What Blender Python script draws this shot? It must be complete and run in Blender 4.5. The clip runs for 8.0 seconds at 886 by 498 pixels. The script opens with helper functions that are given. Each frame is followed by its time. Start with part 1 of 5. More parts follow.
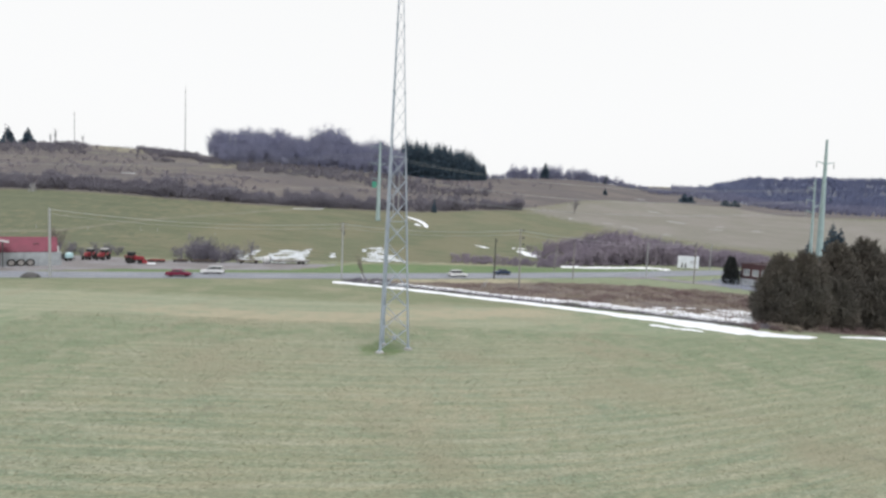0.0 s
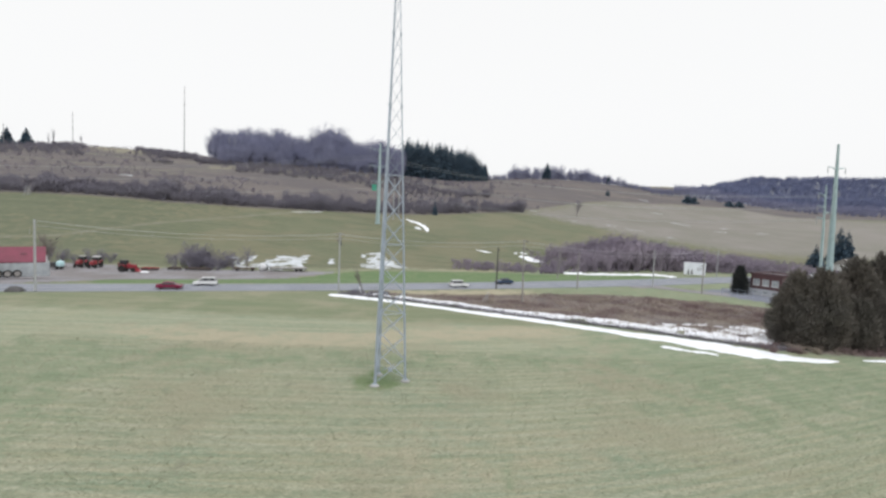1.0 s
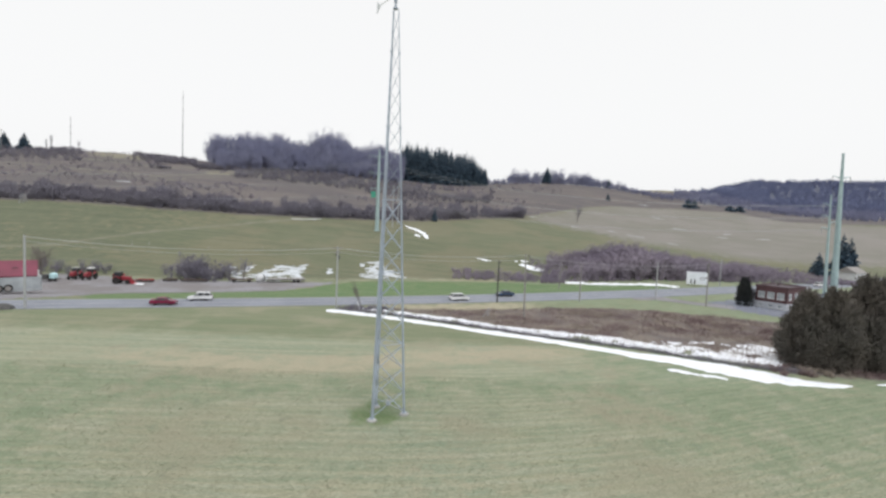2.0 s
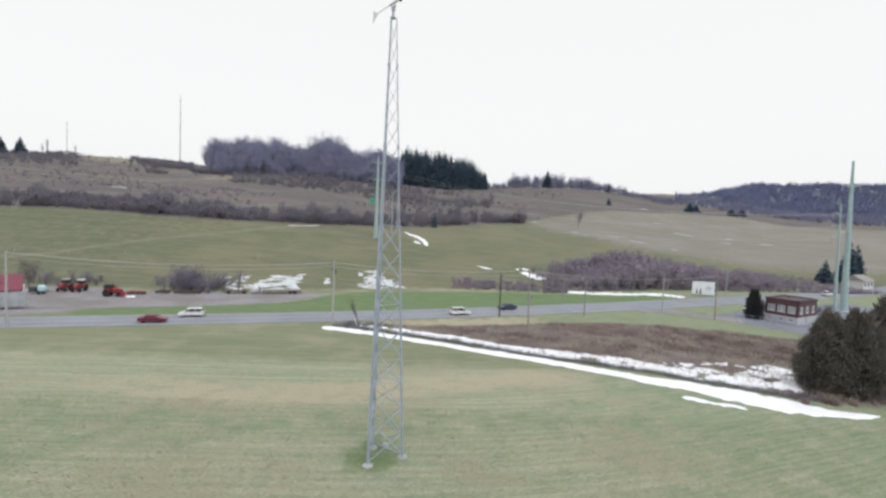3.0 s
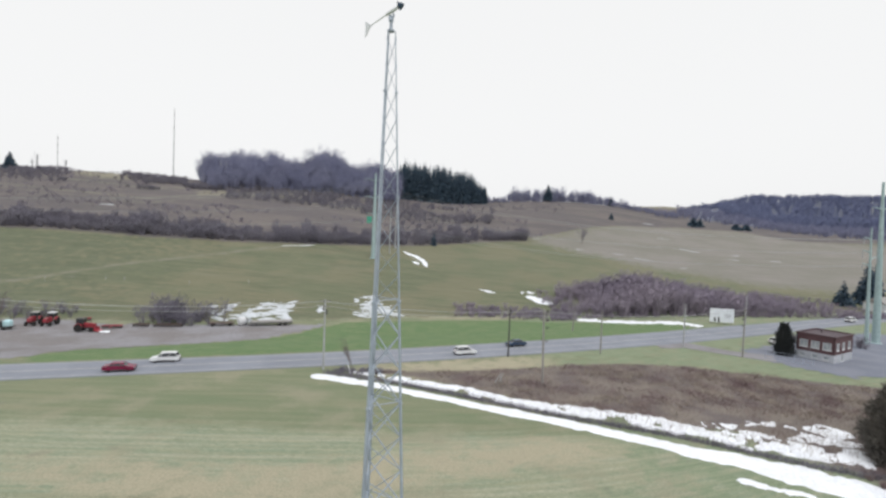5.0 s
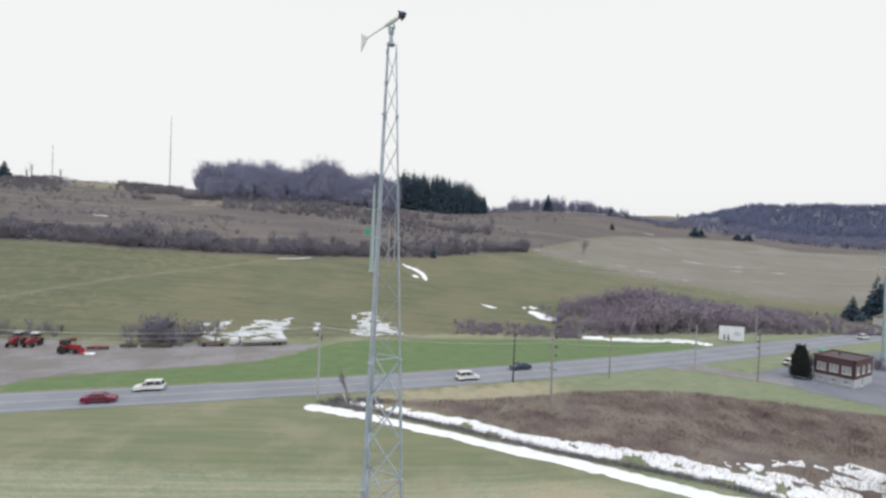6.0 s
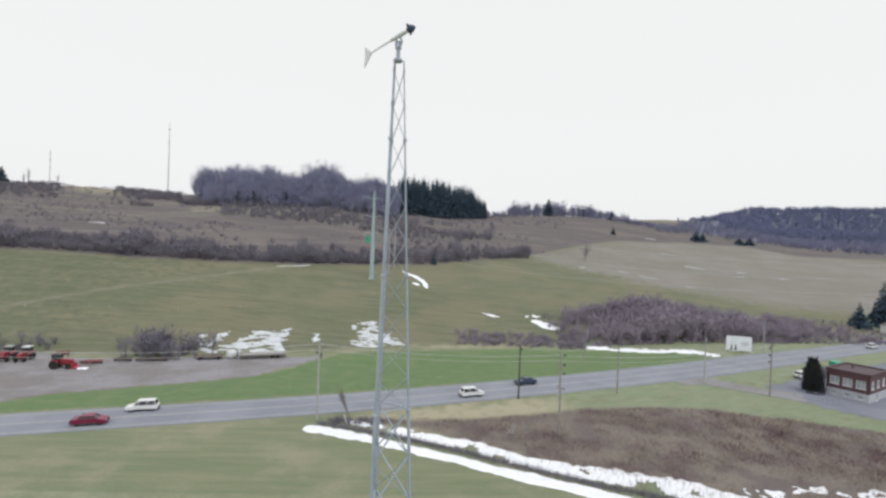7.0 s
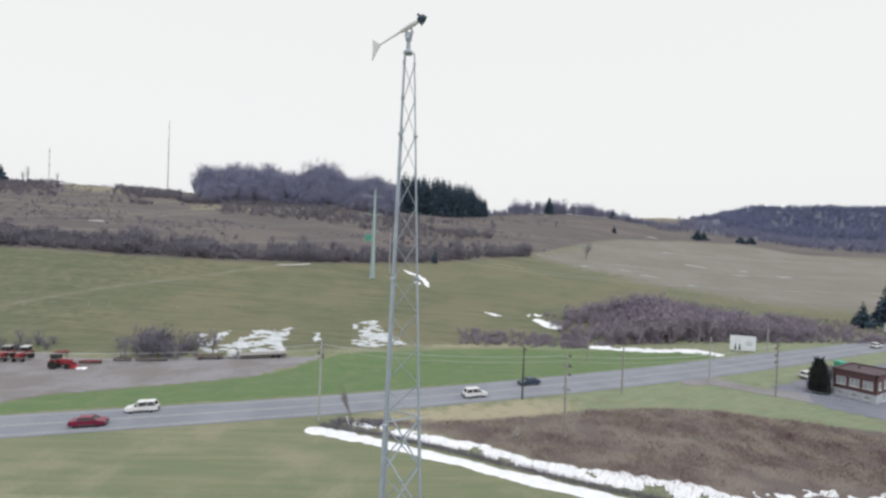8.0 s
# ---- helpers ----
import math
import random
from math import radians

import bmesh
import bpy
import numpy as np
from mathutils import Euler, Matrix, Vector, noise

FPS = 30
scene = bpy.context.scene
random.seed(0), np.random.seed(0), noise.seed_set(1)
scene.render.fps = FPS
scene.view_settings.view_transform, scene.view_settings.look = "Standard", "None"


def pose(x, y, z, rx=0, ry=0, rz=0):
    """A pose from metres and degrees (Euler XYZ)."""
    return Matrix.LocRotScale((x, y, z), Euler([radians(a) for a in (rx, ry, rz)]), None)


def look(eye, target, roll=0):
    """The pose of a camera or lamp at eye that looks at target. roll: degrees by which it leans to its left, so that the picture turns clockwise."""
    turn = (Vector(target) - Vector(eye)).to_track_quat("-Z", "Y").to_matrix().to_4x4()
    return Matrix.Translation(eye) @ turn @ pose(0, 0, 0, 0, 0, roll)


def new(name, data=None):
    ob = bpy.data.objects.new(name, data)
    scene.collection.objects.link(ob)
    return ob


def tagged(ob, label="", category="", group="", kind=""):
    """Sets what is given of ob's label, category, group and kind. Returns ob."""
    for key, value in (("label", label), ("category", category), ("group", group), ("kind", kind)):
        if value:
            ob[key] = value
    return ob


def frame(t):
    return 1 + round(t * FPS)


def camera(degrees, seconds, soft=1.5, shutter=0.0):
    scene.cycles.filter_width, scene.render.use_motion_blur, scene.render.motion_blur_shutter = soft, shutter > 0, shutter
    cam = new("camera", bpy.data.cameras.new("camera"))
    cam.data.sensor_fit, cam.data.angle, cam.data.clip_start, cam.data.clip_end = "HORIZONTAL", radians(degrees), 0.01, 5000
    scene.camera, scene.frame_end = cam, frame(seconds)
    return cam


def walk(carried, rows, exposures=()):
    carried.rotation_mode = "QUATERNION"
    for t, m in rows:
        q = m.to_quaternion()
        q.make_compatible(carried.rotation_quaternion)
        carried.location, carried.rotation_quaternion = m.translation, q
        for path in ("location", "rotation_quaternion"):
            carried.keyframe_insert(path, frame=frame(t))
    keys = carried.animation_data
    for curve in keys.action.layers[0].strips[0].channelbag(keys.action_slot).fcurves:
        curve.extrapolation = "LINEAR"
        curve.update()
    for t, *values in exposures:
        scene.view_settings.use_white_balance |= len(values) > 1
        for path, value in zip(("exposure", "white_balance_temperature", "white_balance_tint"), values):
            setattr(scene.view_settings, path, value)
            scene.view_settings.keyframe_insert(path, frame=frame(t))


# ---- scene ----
cam = camera(84.6, 8.0, soft=2.6)
PATH = [
    (0, (1.785, -5.393, 12.456), (2.475, 94.408, 6.185), 2.45),
    (0.5, (1.914, -2.782, 13.321), (2.331, 97.024, 7.108), 2.49),
    (1, (1.837, -2.101, 14.565), (2.293, 97.680, 7.961), 2.47),
    (1.5, (1.750, -1.373, 15.585), (2.239, 98.423, 9.219), 2.44),
    (3, (1.446, 3.129, 18.359), (2.066, 102.968, 12.707), 2.38),
    (3.5, (1.191, 5.087, 19.241), (1.859, 104.946, 13.978), 2.36),
    (4, (1.020, 7.189, 19.923), (1.741, 107.083, 15.364), 2.37),
    (4.5, (0.772, 9.451, 20.868), (1.549, 109.363, 16.761), 2.30),
    (6, (-0.039, 16.007, 23.762), (1.091, 115.983, 21.888), 2.29),
    (6.5, (-0.296, 17.307, 24.596), (0.881, 117.291, 23.239), 2.26),
    (7, (-0.670, 18.380, 25.215), (0.567, 118.365, 24.023), 2.17),
    (7.5, (-0.995, 19.026, 25.331), (0.276, 119.011, 24.166), 2.16),
    (8, (-1.180, 19.355, 25.316), (0.095, 119.335, 23.757), 2.19),
]
walk(cam, [(t, look(eye, target, roll)) for t, eye, target, roll in PATH], exposures=[(0.0, 0.1), (1.5, 0.08), (4.5, 0.04), (8.0, -0.02)])

# ---------------------------------------------------------------- light: bright overcast winter day
world = bpy.data.worlds.new("overcast_sky")
scene.world = world
world.use_nodes = True
wn = world.node_tree.nodes
wl = world.node_tree.links
sky = wn.new("ShaderNodeTexSky")
sky.sky_type = 'NISHITA'
sky.sun_disc = False
sky.sun_elevation = radians(62)
sky.sun_rotation = radians(150)
sky.dust_density = 4.0
grey = wn.new("ShaderNodeHueSaturation")
grey.inputs["Saturation"].default_value = 0.12
wl.new(sky.outputs[0], grey.inputs["Color"])
cloud = wn.new("ShaderNodeMixRGB")
cloud.inputs[0].default_value = 0.9
cloud.inputs[2].default_value = (6.25, 6.28, 6.3, 1)
wl.new(grey.outputs[0], cloud.inputs[1])
wl.new(cloud.outputs[0], wn["Background"].inputs[0])
wn["Background"].inputs[1].default_value = 0.15
sun = new("sun", bpy.data.lights.new("sun", 'SUN'))
sun.data.energy = 1.5
sun.data.angle = radians(40)
sun.data.color = (0.97, 0.985, 1.0)
sun.matrix_world = look((30, -60, 130), (0, 0, 0))

# ---------------------------------------------------------------- materials
def node_mat(name, rough=0.8, metal=0.0):
    m = bpy.data.materials.new(name)
    m.use_nodes = True
    b = m.node_tree.nodes["Principled BSDF"]
    b.inputs["Roughness"].default_value = rough
    b.inputs["Metallic"].default_value = metal
    return m, m.node_tree.nodes, m.node_tree.links, b


def noise_tex(n, l, vec, scale, detail=4.0, rough=0.55):
    t = n.new("ShaderNodeTexNoise")
    t.inputs["Scale"].default_value = scale
    t.inputs["Detail"].default_value = detail
    t.inputs["Roughness"].default_value = rough
    l.new(vec, t.inputs["Vector"])
    return t.outputs[0]


def ramp(n, l, fac, lo, hi, a=0.0, b=1.0):
    r = n.new("ShaderNodeMapRange")
    r.interpolation_type = 'SMOOTHSTEP'
    r.inputs[1].default_value, r.inputs[2].default_value = lo, hi
    r.inputs[3].default_value, r.inputs[4].default_value = a, b
    l.new(fac, r.inputs[0])
    return r.outputs[0]


def mix(n, l, fac, a, b, blend='MIX'):
    x = n.new("ShaderNodeMixRGB")
    x.blend_type = blend
    for sock, v in zip(x.inputs, (fac, a, b)):
        if isinstance(v, (int, float)):
            sock.default_value = v
        elif isinstance(v, tuple):
            sock.default_value = (*v, 1)
        else:
            l.new(v, sock)
    return x.outputs[0]


def bump(n, l, b, height, strength, dist):
    k = n.new("ShaderNodeBump")
    k.inputs["Strength"].default_value = strength
    k.inputs["Distance"].default_value = dist
    l.new(height, k.inputs["Height"])
    l.new(k.outputs[0], b.inputs["Normal"])


def worn(name, col, col2, scale=2.0, fine=30.0, rough=0.7, metal=0.0, relief=0.02, island=0.0):
    """Two colours mixed by coarse and fine noise, with relief; island: random tint from piece to piece."""
    m, n, l, b = node_mat(name, rough, metal)
    pos = n.new("ShaderNodeTexCoord").outputs["Object"]
    big = noise_tex(n, l, pos, scale)
    small = noise_tex(n, l, pos, fine, 3.0)
    c = mix(n, l, ramp(n, l, big, 0.35, 0.65), col, col2)
    c = mix(n, l, ramp(n, l, small, 0.3, 0.7, 0.0, 0.45), c, tuple(v * 0.6 for v in col))
    if island:
        g = n.new("ShaderNodeNewGeometry").outputs["Random Per Island"]
        c = mix(n, l, ramp(n, l, g, 0, 1, 0, island), c, tuple(v * 0.35 for v in col2))
    l.new(c, b.inputs["Base Color"])
    if rough >= 0.9:
        b.inputs["Specular IOR Level"].default_value = 0.15
    bump(n, l, b, small, 0.4, relief)
    return m


def attr(n, name):
    a = n.new("ShaderNodeAttribute")
    a.attribute_name = name
    return a.outputs["Fac"]


def ground_material():
    m, n, l, b = node_mat("ground", 0.95)
    pos = n.new("ShaderNodeTexCoord").outputs["Object"]
    turn = n.new("ShaderNodeMapping")
    rows = n.new("ShaderNodeCombineXYZ")
    split = n.new("ShaderNodeSeparateXYZ")
    l.new(pos, split.inputs[0])
    l.new(split.outputs[0], rows.inputs[0])
    l.new(attr(n, "row"), rows.inputs[1])
    turn.inputs["Scale"].default_value = (0.07, 1.0, 1.0)
    l.new(rows.outputs[0], turn.inputs["Vector"])
    stripe = n.new("ShaderNodeTexWave")
    stripe.bands_direction = 'Y'
    for key, value in (("Scale", 0.27), ("Distortion", 6.0), ("Detail", 3.0), ("Detail Scale", 1.2), ("Detail Roughness", 0.6)):
        stripe.inputs[key].default_value = value
    squeeze = n.new("ShaderNodeMapping")
    squeeze.inputs["Scale"].default_value = (0.2, 1.0, 1.0)
    l.new(rows.outputs[0], squeeze.inputs["Vector"])
    l.new(squeeze.outputs[0], stripe.inputs["Vector"])
    streak = noise_tex(n, l, turn.outputs[0], 0.75, 5.0, 0.6)
    streak2 = noise_tex(n, l, turn.outputs[0], 2.6, 3.0, 0.6)
    comb = n.new("ShaderNodeMapping")
    comb.inputs["Scale"].default_value = (0.22, 1.0, 1.0)
    l.new(rows.outputs[0], comb.inputs["Vector"])
    thatch = noise_tex(n, l, comb.outputs[0], 7.0, 4.0, 0.7)
    big = noise_tex(n, l, pos, 0.045, 4.0)
    mid = noise_tex(n, l, pos, 0.35, 5.0, 0.65)
    fine = noise_tex(n, l, pos, 5.0, 6.0, 0.7)
    tiny = noise_tex(n, l, pos, 24.0, 3.0, 0.7)
    green, olive, straw = (0.195, 0.26, 0.182), (0.258, 0.288, 0.2), (0.37, 0.365, 0.278)
    c = mix(n, l, ramp(n, l, big, 0.4, 0.6), olive, green)
    c = mix(n, l, ramp(n, l, streak, 0.40, 0.64, 0, 0.78), c, straw)
    c = mix(n, l, ramp(n, l, thatch, 0.48, 0.66, 0, 0.7), c, (0.44, 0.425, 0.315))
    c = mix(n, l, ramp(n, l, thatch, 0.50, 0.33, 0, 0.66), c, (0.135, 0.165, 0.10))
    c = mix(n, l, ramp(n, l, streak2, 0.46, 0.62, 0, 0.5), c, (0.37, 0.345, 0.23))
    c = mix(n, l, ramp(n, l, mid, 0.5, 0.75, 0, 0.45), c, (0.165, 0.215, 0.125))
    c = mix(n, l, ramp(n, l, stripe.outputs["Fac"], 0.35, 0.8, 0, 0.2), c, (0.15, 0.195, 0.115))
    c = mix(n, l, ramp(n, l, stripe.outputs["Fac"], 0.3, 0.02, 0, 0.13), c, (0.44, 0.43, 0.33))
    def zone(c, name, col, spread=0.55):
        a = n.new("ShaderNodeMath")
        a.operation = 'ADD'
        l.new(attr(n, name), a.inputs[0])
        s = ramp(n, l, mid, 0.25, 0.75, -spread / 2, spread / 2)
        l.new(s, a.inputs[1])
        return mix(n, l, ramp(n, l, a.outputs[0], 0.25, 0.75), c, col)
    # hill ground colours: hay, with some blue added as painted haze
    hay = mix(n, l, ramp(n, l, streak, 0.35, 0.65), (0.098, 0.118, 0.066), (0.14, 0.146, 0.09))
    hay = mix(n, l, ramp(n, l, big, 0.42, 0.58, 0, 0.8), hay, (0.172, 0.158, 0.1))
    swath = n.new("ShaderNodeMapping")
    swath.inputs["Scale"].default_value = (0.035, 1.0, 1.0)
    l.new(pos, swath.inputs["Vector"])
    swaths = noise_tex(n, l, swath.outputs[0], 0.32, 3.0, 0.6)
    hay = mix(n, l, ramp(n, l, swaths, 0.52, 0.66, 0, 0.55), hay, (0.083, 0.092, 0.06))
    hay = mix(n, l, ramp(n, l, swaths, 0.42, 0.3, 0, 0.4), hay, (0.172, 0.17, 0.122))
    combed = n.new("ShaderNodeMapping")
    combed.inputs["Scale"].default_value = (0.06, 1.0, 1.0)
    l.new(pos, combed.inputs["Vector"])
    lines = noise_tex(n, l, combed.outputs[0], 1.1, 4.0, 0.65)
    hay = mix(n, l, ramp(n, l, lines, 0.52, 0.66, 0, 0.55), hay, (0.06, 0.075, 0.04))
    hay = mix(n, l, ramp(n, l, lines, 0.46, 0.34, 0, 0.5), hay, (0.2, 0.196, 0.135))
    c = zone(c, "outfield", mix(n, l, ramp(n, l, streak, 0.38, 0.66), (0.152, 0.19, 0.108), (0.22, 0.225, 0.142)), 0.3)
    drier = noise_tex(n, l, pos, 0.075, 5.0, 0.62)
    c = mix(n, l, ramp(n, l, drier, 0.47, 0.64, 0, 0.8), c, (0.285, 0.268, 0.19))
    c = zone(c, "dry", (0.385, 0.345, 0.25))
    c = zone(c, "cool", mix(n, l, ramp(n, l, streak2, 0.4, 0.6), (0.17, 0.228, 0.138), (0.25, 0.288, 0.19)), 0.7)
    c = zone(c, "lush", mix(n, l, ramp(n, l, mid, 0.35, 0.7), (0.085, 0.165, 0.06), (0.135, 0.2, 0.085)))
    c = zone(c, "hay", hay)
    c = zone(c, "meadow", mix(n, l, ramp(n, l, lines, 0.4, 0.62), (0.112, 0.126, 0.078), (0.07, 0.088, 0.05)), 0.8)
    # tan field, also tinted bluer for haze
    tan = mix(n, l, ramp(n, l, big, 0.35, 0.65), (0.232, 0.21, 0.205), (0.192, 0.18, 0.165))
    tan = mix(n, l, ramp(n, l, swaths, 0.5, 0.66, 0, 0.45), tan, (0.15, 0.138, 0.118))
    c = zone(c, "tan", tan, 0.9)
    # brush ground: brown pushed to mauve, the haze mixed into its colour
    brown = mix(n, l, ramp(n, l, mid, 0.35, 0.65), (0.076, 0.062, 0.086), (0.104, 0.084, 0.102))
    band = n.new("ShaderNodeMapping")
    band.inputs["Scale"].default_value = (0.12, 1.0, 1.0)
    l.new(pos, band.inputs["Vector"])
    brown = mix(n, l, ramp(n, l, noise_tex(n, l, band.outputs[0], 0.12, 4.0, 0.6), 0.46, 0.6, 0, 0.8), brown, (0.158, 0.128, 0.132))
    tuft = n.new("ShaderNodeMapping")
    tuft.inputs["Scale"].default_value = (0.35, 1.0, 1.0)
    l.new(pos, tuft.inputs["Vector"])
    tufts = noise_tex(n, l, tuft.outputs[0], 0.5, 4.0, 0.75)
    brown = mix(n, l, ramp(n, l, tufts, 0.5, 0.62, 0, 0.6), brown, (0.085, 0.072, 0.08))
    brown = mix(n, l, ramp(n, l, tufts, 0.45, 0.33, 0, 0.5), brown, (0.132, 0.11, 0.122))
    brown = mix(n, l, ramp(n, l, big, 0.5, 0.72, 0, 0.5), brown, (0.10, 0.088, 0.098))
    c = zone(c, "brush", brown)
    weed = mix(n, l, ramp(n, l, noise_tex(n, l, pos, 0.13, 4.0, 0.6), 0.42, 0.58), (0.125, 0.096, 0.108), (0.195, 0.16, 0.15))
    c = zone(c, "weed", weed)
    c = zone(c, "path", (0.195, 0.188, 0.145), 0.5)
    c = zone(c, "pasture", mix(n, l, ramp(n, l, mid, 0.35, 0.65), (0.255, 0.228, 0.17), (0.205, 0.188, 0.15)), 0.6)
    # leaf litter under the far woods, its blue standing in for haze
    c = zone(c, "hazed_litter", (0.1, 0.112, 0.18))
    c = mix(n, l, ramp(n, l, fine, 0.3, 0.75, 0, 0.5), c, (0.075, 0.085, 0.045))
    c = mix(n, l, ramp(n, l, tiny, 0.45, 0.8, 0, 0.35), c, (0.36, 0.335, 0.22))
    l.new(c, b.inputs["Base Color"])
    bump(n, l, b, fine, 0.6, 0.12)
    return m


def metal_mat(name, col, rough=0.45, metal=0.8):
    return worn(name, col, tuple(v * 0.82 for v in col), 1.2, 14.0, rough, metal, 0.004)


M_GROUND = ground_material()
M_ASPHALT = worn("asphalt", (0.26, 0.275, 0.315), (0.22, 0.233, 0.27), 0.15, 9.0, 0.9, 0, 0.01)
M_LINE = worn("road_paint", (0.44, 0.44, 0.42), (0.36, 0.36, 0.35), 1.0, 12.0, 0.7)
M_GRAVEL = worn("gravel", (0.215, 0.2, 0.2), (0.285, 0.28, 0.3), 0.12, 3.5, 0.95, 0, 0.05)
M_LOT = worn("lot", (0.185, 0.2, 0.245), (0.225, 0.235, 0.275), 0.2, 6.0, 0.9, 0, 0.02)
M_SNOW = worn("snow", (0.86, 0.88, 0.92), (0.78, 0.80, 0.85), 0.5, 4.0, 0.6, 0, 0.05)
M_OLDSNOW = worn("old_thin_snow", (0.6, 0.63, 0.67), (0.42, 0.45, 0.46), 0.6, 3.0, 0.75, 0, 0.04)
M_STEEL = metal_mat("galvanised_steel", (0.42, 0.48, 0.57), 0.5, 0.3)
M_TEAL = metal_mat("weathered_green_steel", (0.40, 0.52, 0.53), 0.6, 0.15)
M_POLE = worn("weathered_pole_wood", (0.34, 0.325, 0.315), (0.25, 0.235, 0.225), 3.0, 25.0, 0.9)
M_POLE_PALE = worn("pale_pole", (0.42, 0.43, 0.44), (0.34, 0.35, 0.36), 3.0, 25.0, 0.8)
M_DARK = worn("dark_metal", (0.05, 0.05, 0.055), (0.08, 0.075, 0.07), 3.0, 20.0, 0.6)
M_WIRE = worn("wire", (0.5, 0.51, 0.52), (0.42, 0.43, 0.44), 1.0, 5.0, 0.6)
M_CONCRETE = worn("concrete", (0.42, 0.42, 0.40), (0.33, 0.33, 0.32), 0.8, 9.0, 0.9)
M_BLOCK = worn("white_painted_block", (0.5, 0.52, 0.56), (0.42, 0.44, 0.48), 0.9, 9.0, 0.8)
M_BRICK = worn("red_brick", (0.125, 0.066, 0.072), (0.098, 0.054, 0.06), 1.5, 12.0, 0.85)
M_WHITE = worn("white_paint", (0.66, 0.67, 0.68), (0.56, 0.57, 0.58), 1.0, 12.0, 0.6)
M_GLASS = worn("window_glass", (0.42, 0.45, 0.48), (0.3, 0.33, 0.36), 0.7, 5.0, 0.12)
M_CARGLASS = worn("car_glass", (0.03, 0.035, 0.04), (0.05, 0.055, 0.06), 1.0, 5.0, 0.08)
M_ROOF = worn("red_roof", (0.205, 0.028, 0.062), (0.165, 0.025, 0.052), 0.6, 6.0, 0.55)
M_RED = worn("red_machine_paint", (0.34, 0.03, 0.045), (0.22, 0.03, 0.04), 2.0, 14.0, 0.45)
M_TYRE = worn("tyre_rubber", (0.025, 0.025, 0.026), (0.05, 0.048, 0.045), 3.0, 20.0, 0.9)
M_RUST = worn("rusty_steel", (0.105, 0.068, 0.058), (0.075, 0.058, 0.052), 2.0, 16.0, 0.85)
M_BARK = worn("grey_bark", (0.21, 0.18, 0.175), (0.16, 0.135, 0.13), 2.0, 18.0, 0.95)
# brush twigs: blue and paleness of the hill haze are in these three colours
M_TWIG = worn("hazed_bare_twigs", (0.212, 0.2, 0.246), (0.262, 0.248, 0.288), 0.08, 2.0, 0.95, 0, 0.01, 0.3)
M_TWIG_RED = worn("hazed_reddish_twigs", (0.3, 0.262, 0.33), (0.37, 0.322, 0.378), 0.05, 1.2, 0.95, 0, 0.01, 0.2)
M_SLOPE = worn("pale_hazed_slope_brush", (0.24, 0.215, 0.27), (0.285, 0.258, 0.3), 0.05, 2.0, 0.95, 0, 0.01, 0.2)
# woods: distance haze is painted into the twigs as extra blue
M_HAZED_WOODS = worn("hazed_woods_twigs", (0.262, 0.274, 0.4), (0.305, 0.312, 0.43), 0.05, 1.0, 0.95, 0, 0.01, 0.3)
M_HAZED_FARWOODS = worn("hazed_far_woods_twigs", (0.19, 0.215, 0.345), (0.215, 0.24, 0.36), 0.03, 1.0, 0.95, 0, 0.01, 0.08)
# dark needles with a haze-blue cast painted in
M_SPRUCE = worn("hazed_spruce_needles", (0.075, 0.118, 0.165), (0.1, 0.142, 0.185), 0.2, 3.0, 0.9, 0, 0.01, 0.5)
M_CEDAR = worn("cedar_leaves", (0.146, 0.138, 0.126), (0.185, 0.164, 0.143), 0.25, 2.5, 0.95, 0, 0.005, 0.35)
M_WEED = worn("dead_weeds", (0.225, 0.16, 0.165), (0.4, 0.35, 0.295), 0.24, 2.0, 0.95, 0, 0.01, 0.2)
M_GRASS = worn("grass_blades", (0.25, 0.275, 0.18), (0.42, 0.40, 0.30), 0.25, 3.0, 0.9, 0, 0.01, 0.55)
M_CYAN = worn("pale_blue_plastic", (0.45, 0.66, 0.70), (0.5, 0.7, 0.73), 1.0, 8.0, 0.4)
M_BLUE = worn("dark_blue_car_paint", (0.035, 0.06, 0.11), (0.03, 0.05, 0.09), 1.0, 8.0, 0.25)
M_CARRED = worn("dark_red_car_paint", (0.2, 0.014, 0.055), (0.16, 0.012, 0.045), 1.0, 8.0, 0.25)
M_CARWHITE = worn("white_car_paint", (0.78, 0.79, 0.8), (0.7, 0.71, 0.72), 1.0, 8.0, 0.25)
M_TURBINE = worn("pale_turbine_paint", (0.84, 0.87, 0.9), (0.76, 0.79, 0.83), 1.0, 12.0, 0.35)
M_SHRUB = worn("dark_evergreen", (0.05, 0.056, 0.058), (0.065, 0.068, 0.066), 0.5, 5.0, 0.9, 0, 0.01, 0.4)
M_FLATROOF = worn("dark_flat_roof", (0.11, 0.088, 0.098), (0.14, 0.115, 0.125), 0.8, 8.0, 0.9)
M_PANEL = worn("weathered_panel", (0.42, 0.45, 0.47), (0.33, 0.355, 0.375), 0.8, 9.0, 0.85)
M_NAVY = worn("navy_nose", (0.03, 0.06, 0.11), (0.05, 0.09, 0.14), 2.0, 10.0, 0.4)
M_BOARD = worn("billboard_face", (0.8, 0.84, 0.88), (0.74, 0.77, 0.82), 0.5, 4.0, 0.5)

# ---------------------------------------------------------------- terrain
KU = [-1.3, -0.92, -0.745, -0.568, -0.392, -0.215, -0.038, 0.174, 0.317, 0.496, 0.535, 0.575, 0.674, 0.85, 1.3]
FOOT = [121, 123, 125, 128, 133, 139, 147, 156, 162, 168, 169.8, 171.6, 176, 184, 194]
HEDGE_V = [200, 200, 200, 200, 206, 220, 240, 278, 300, 310, 314.4, 318.9, 330, 330, 330]
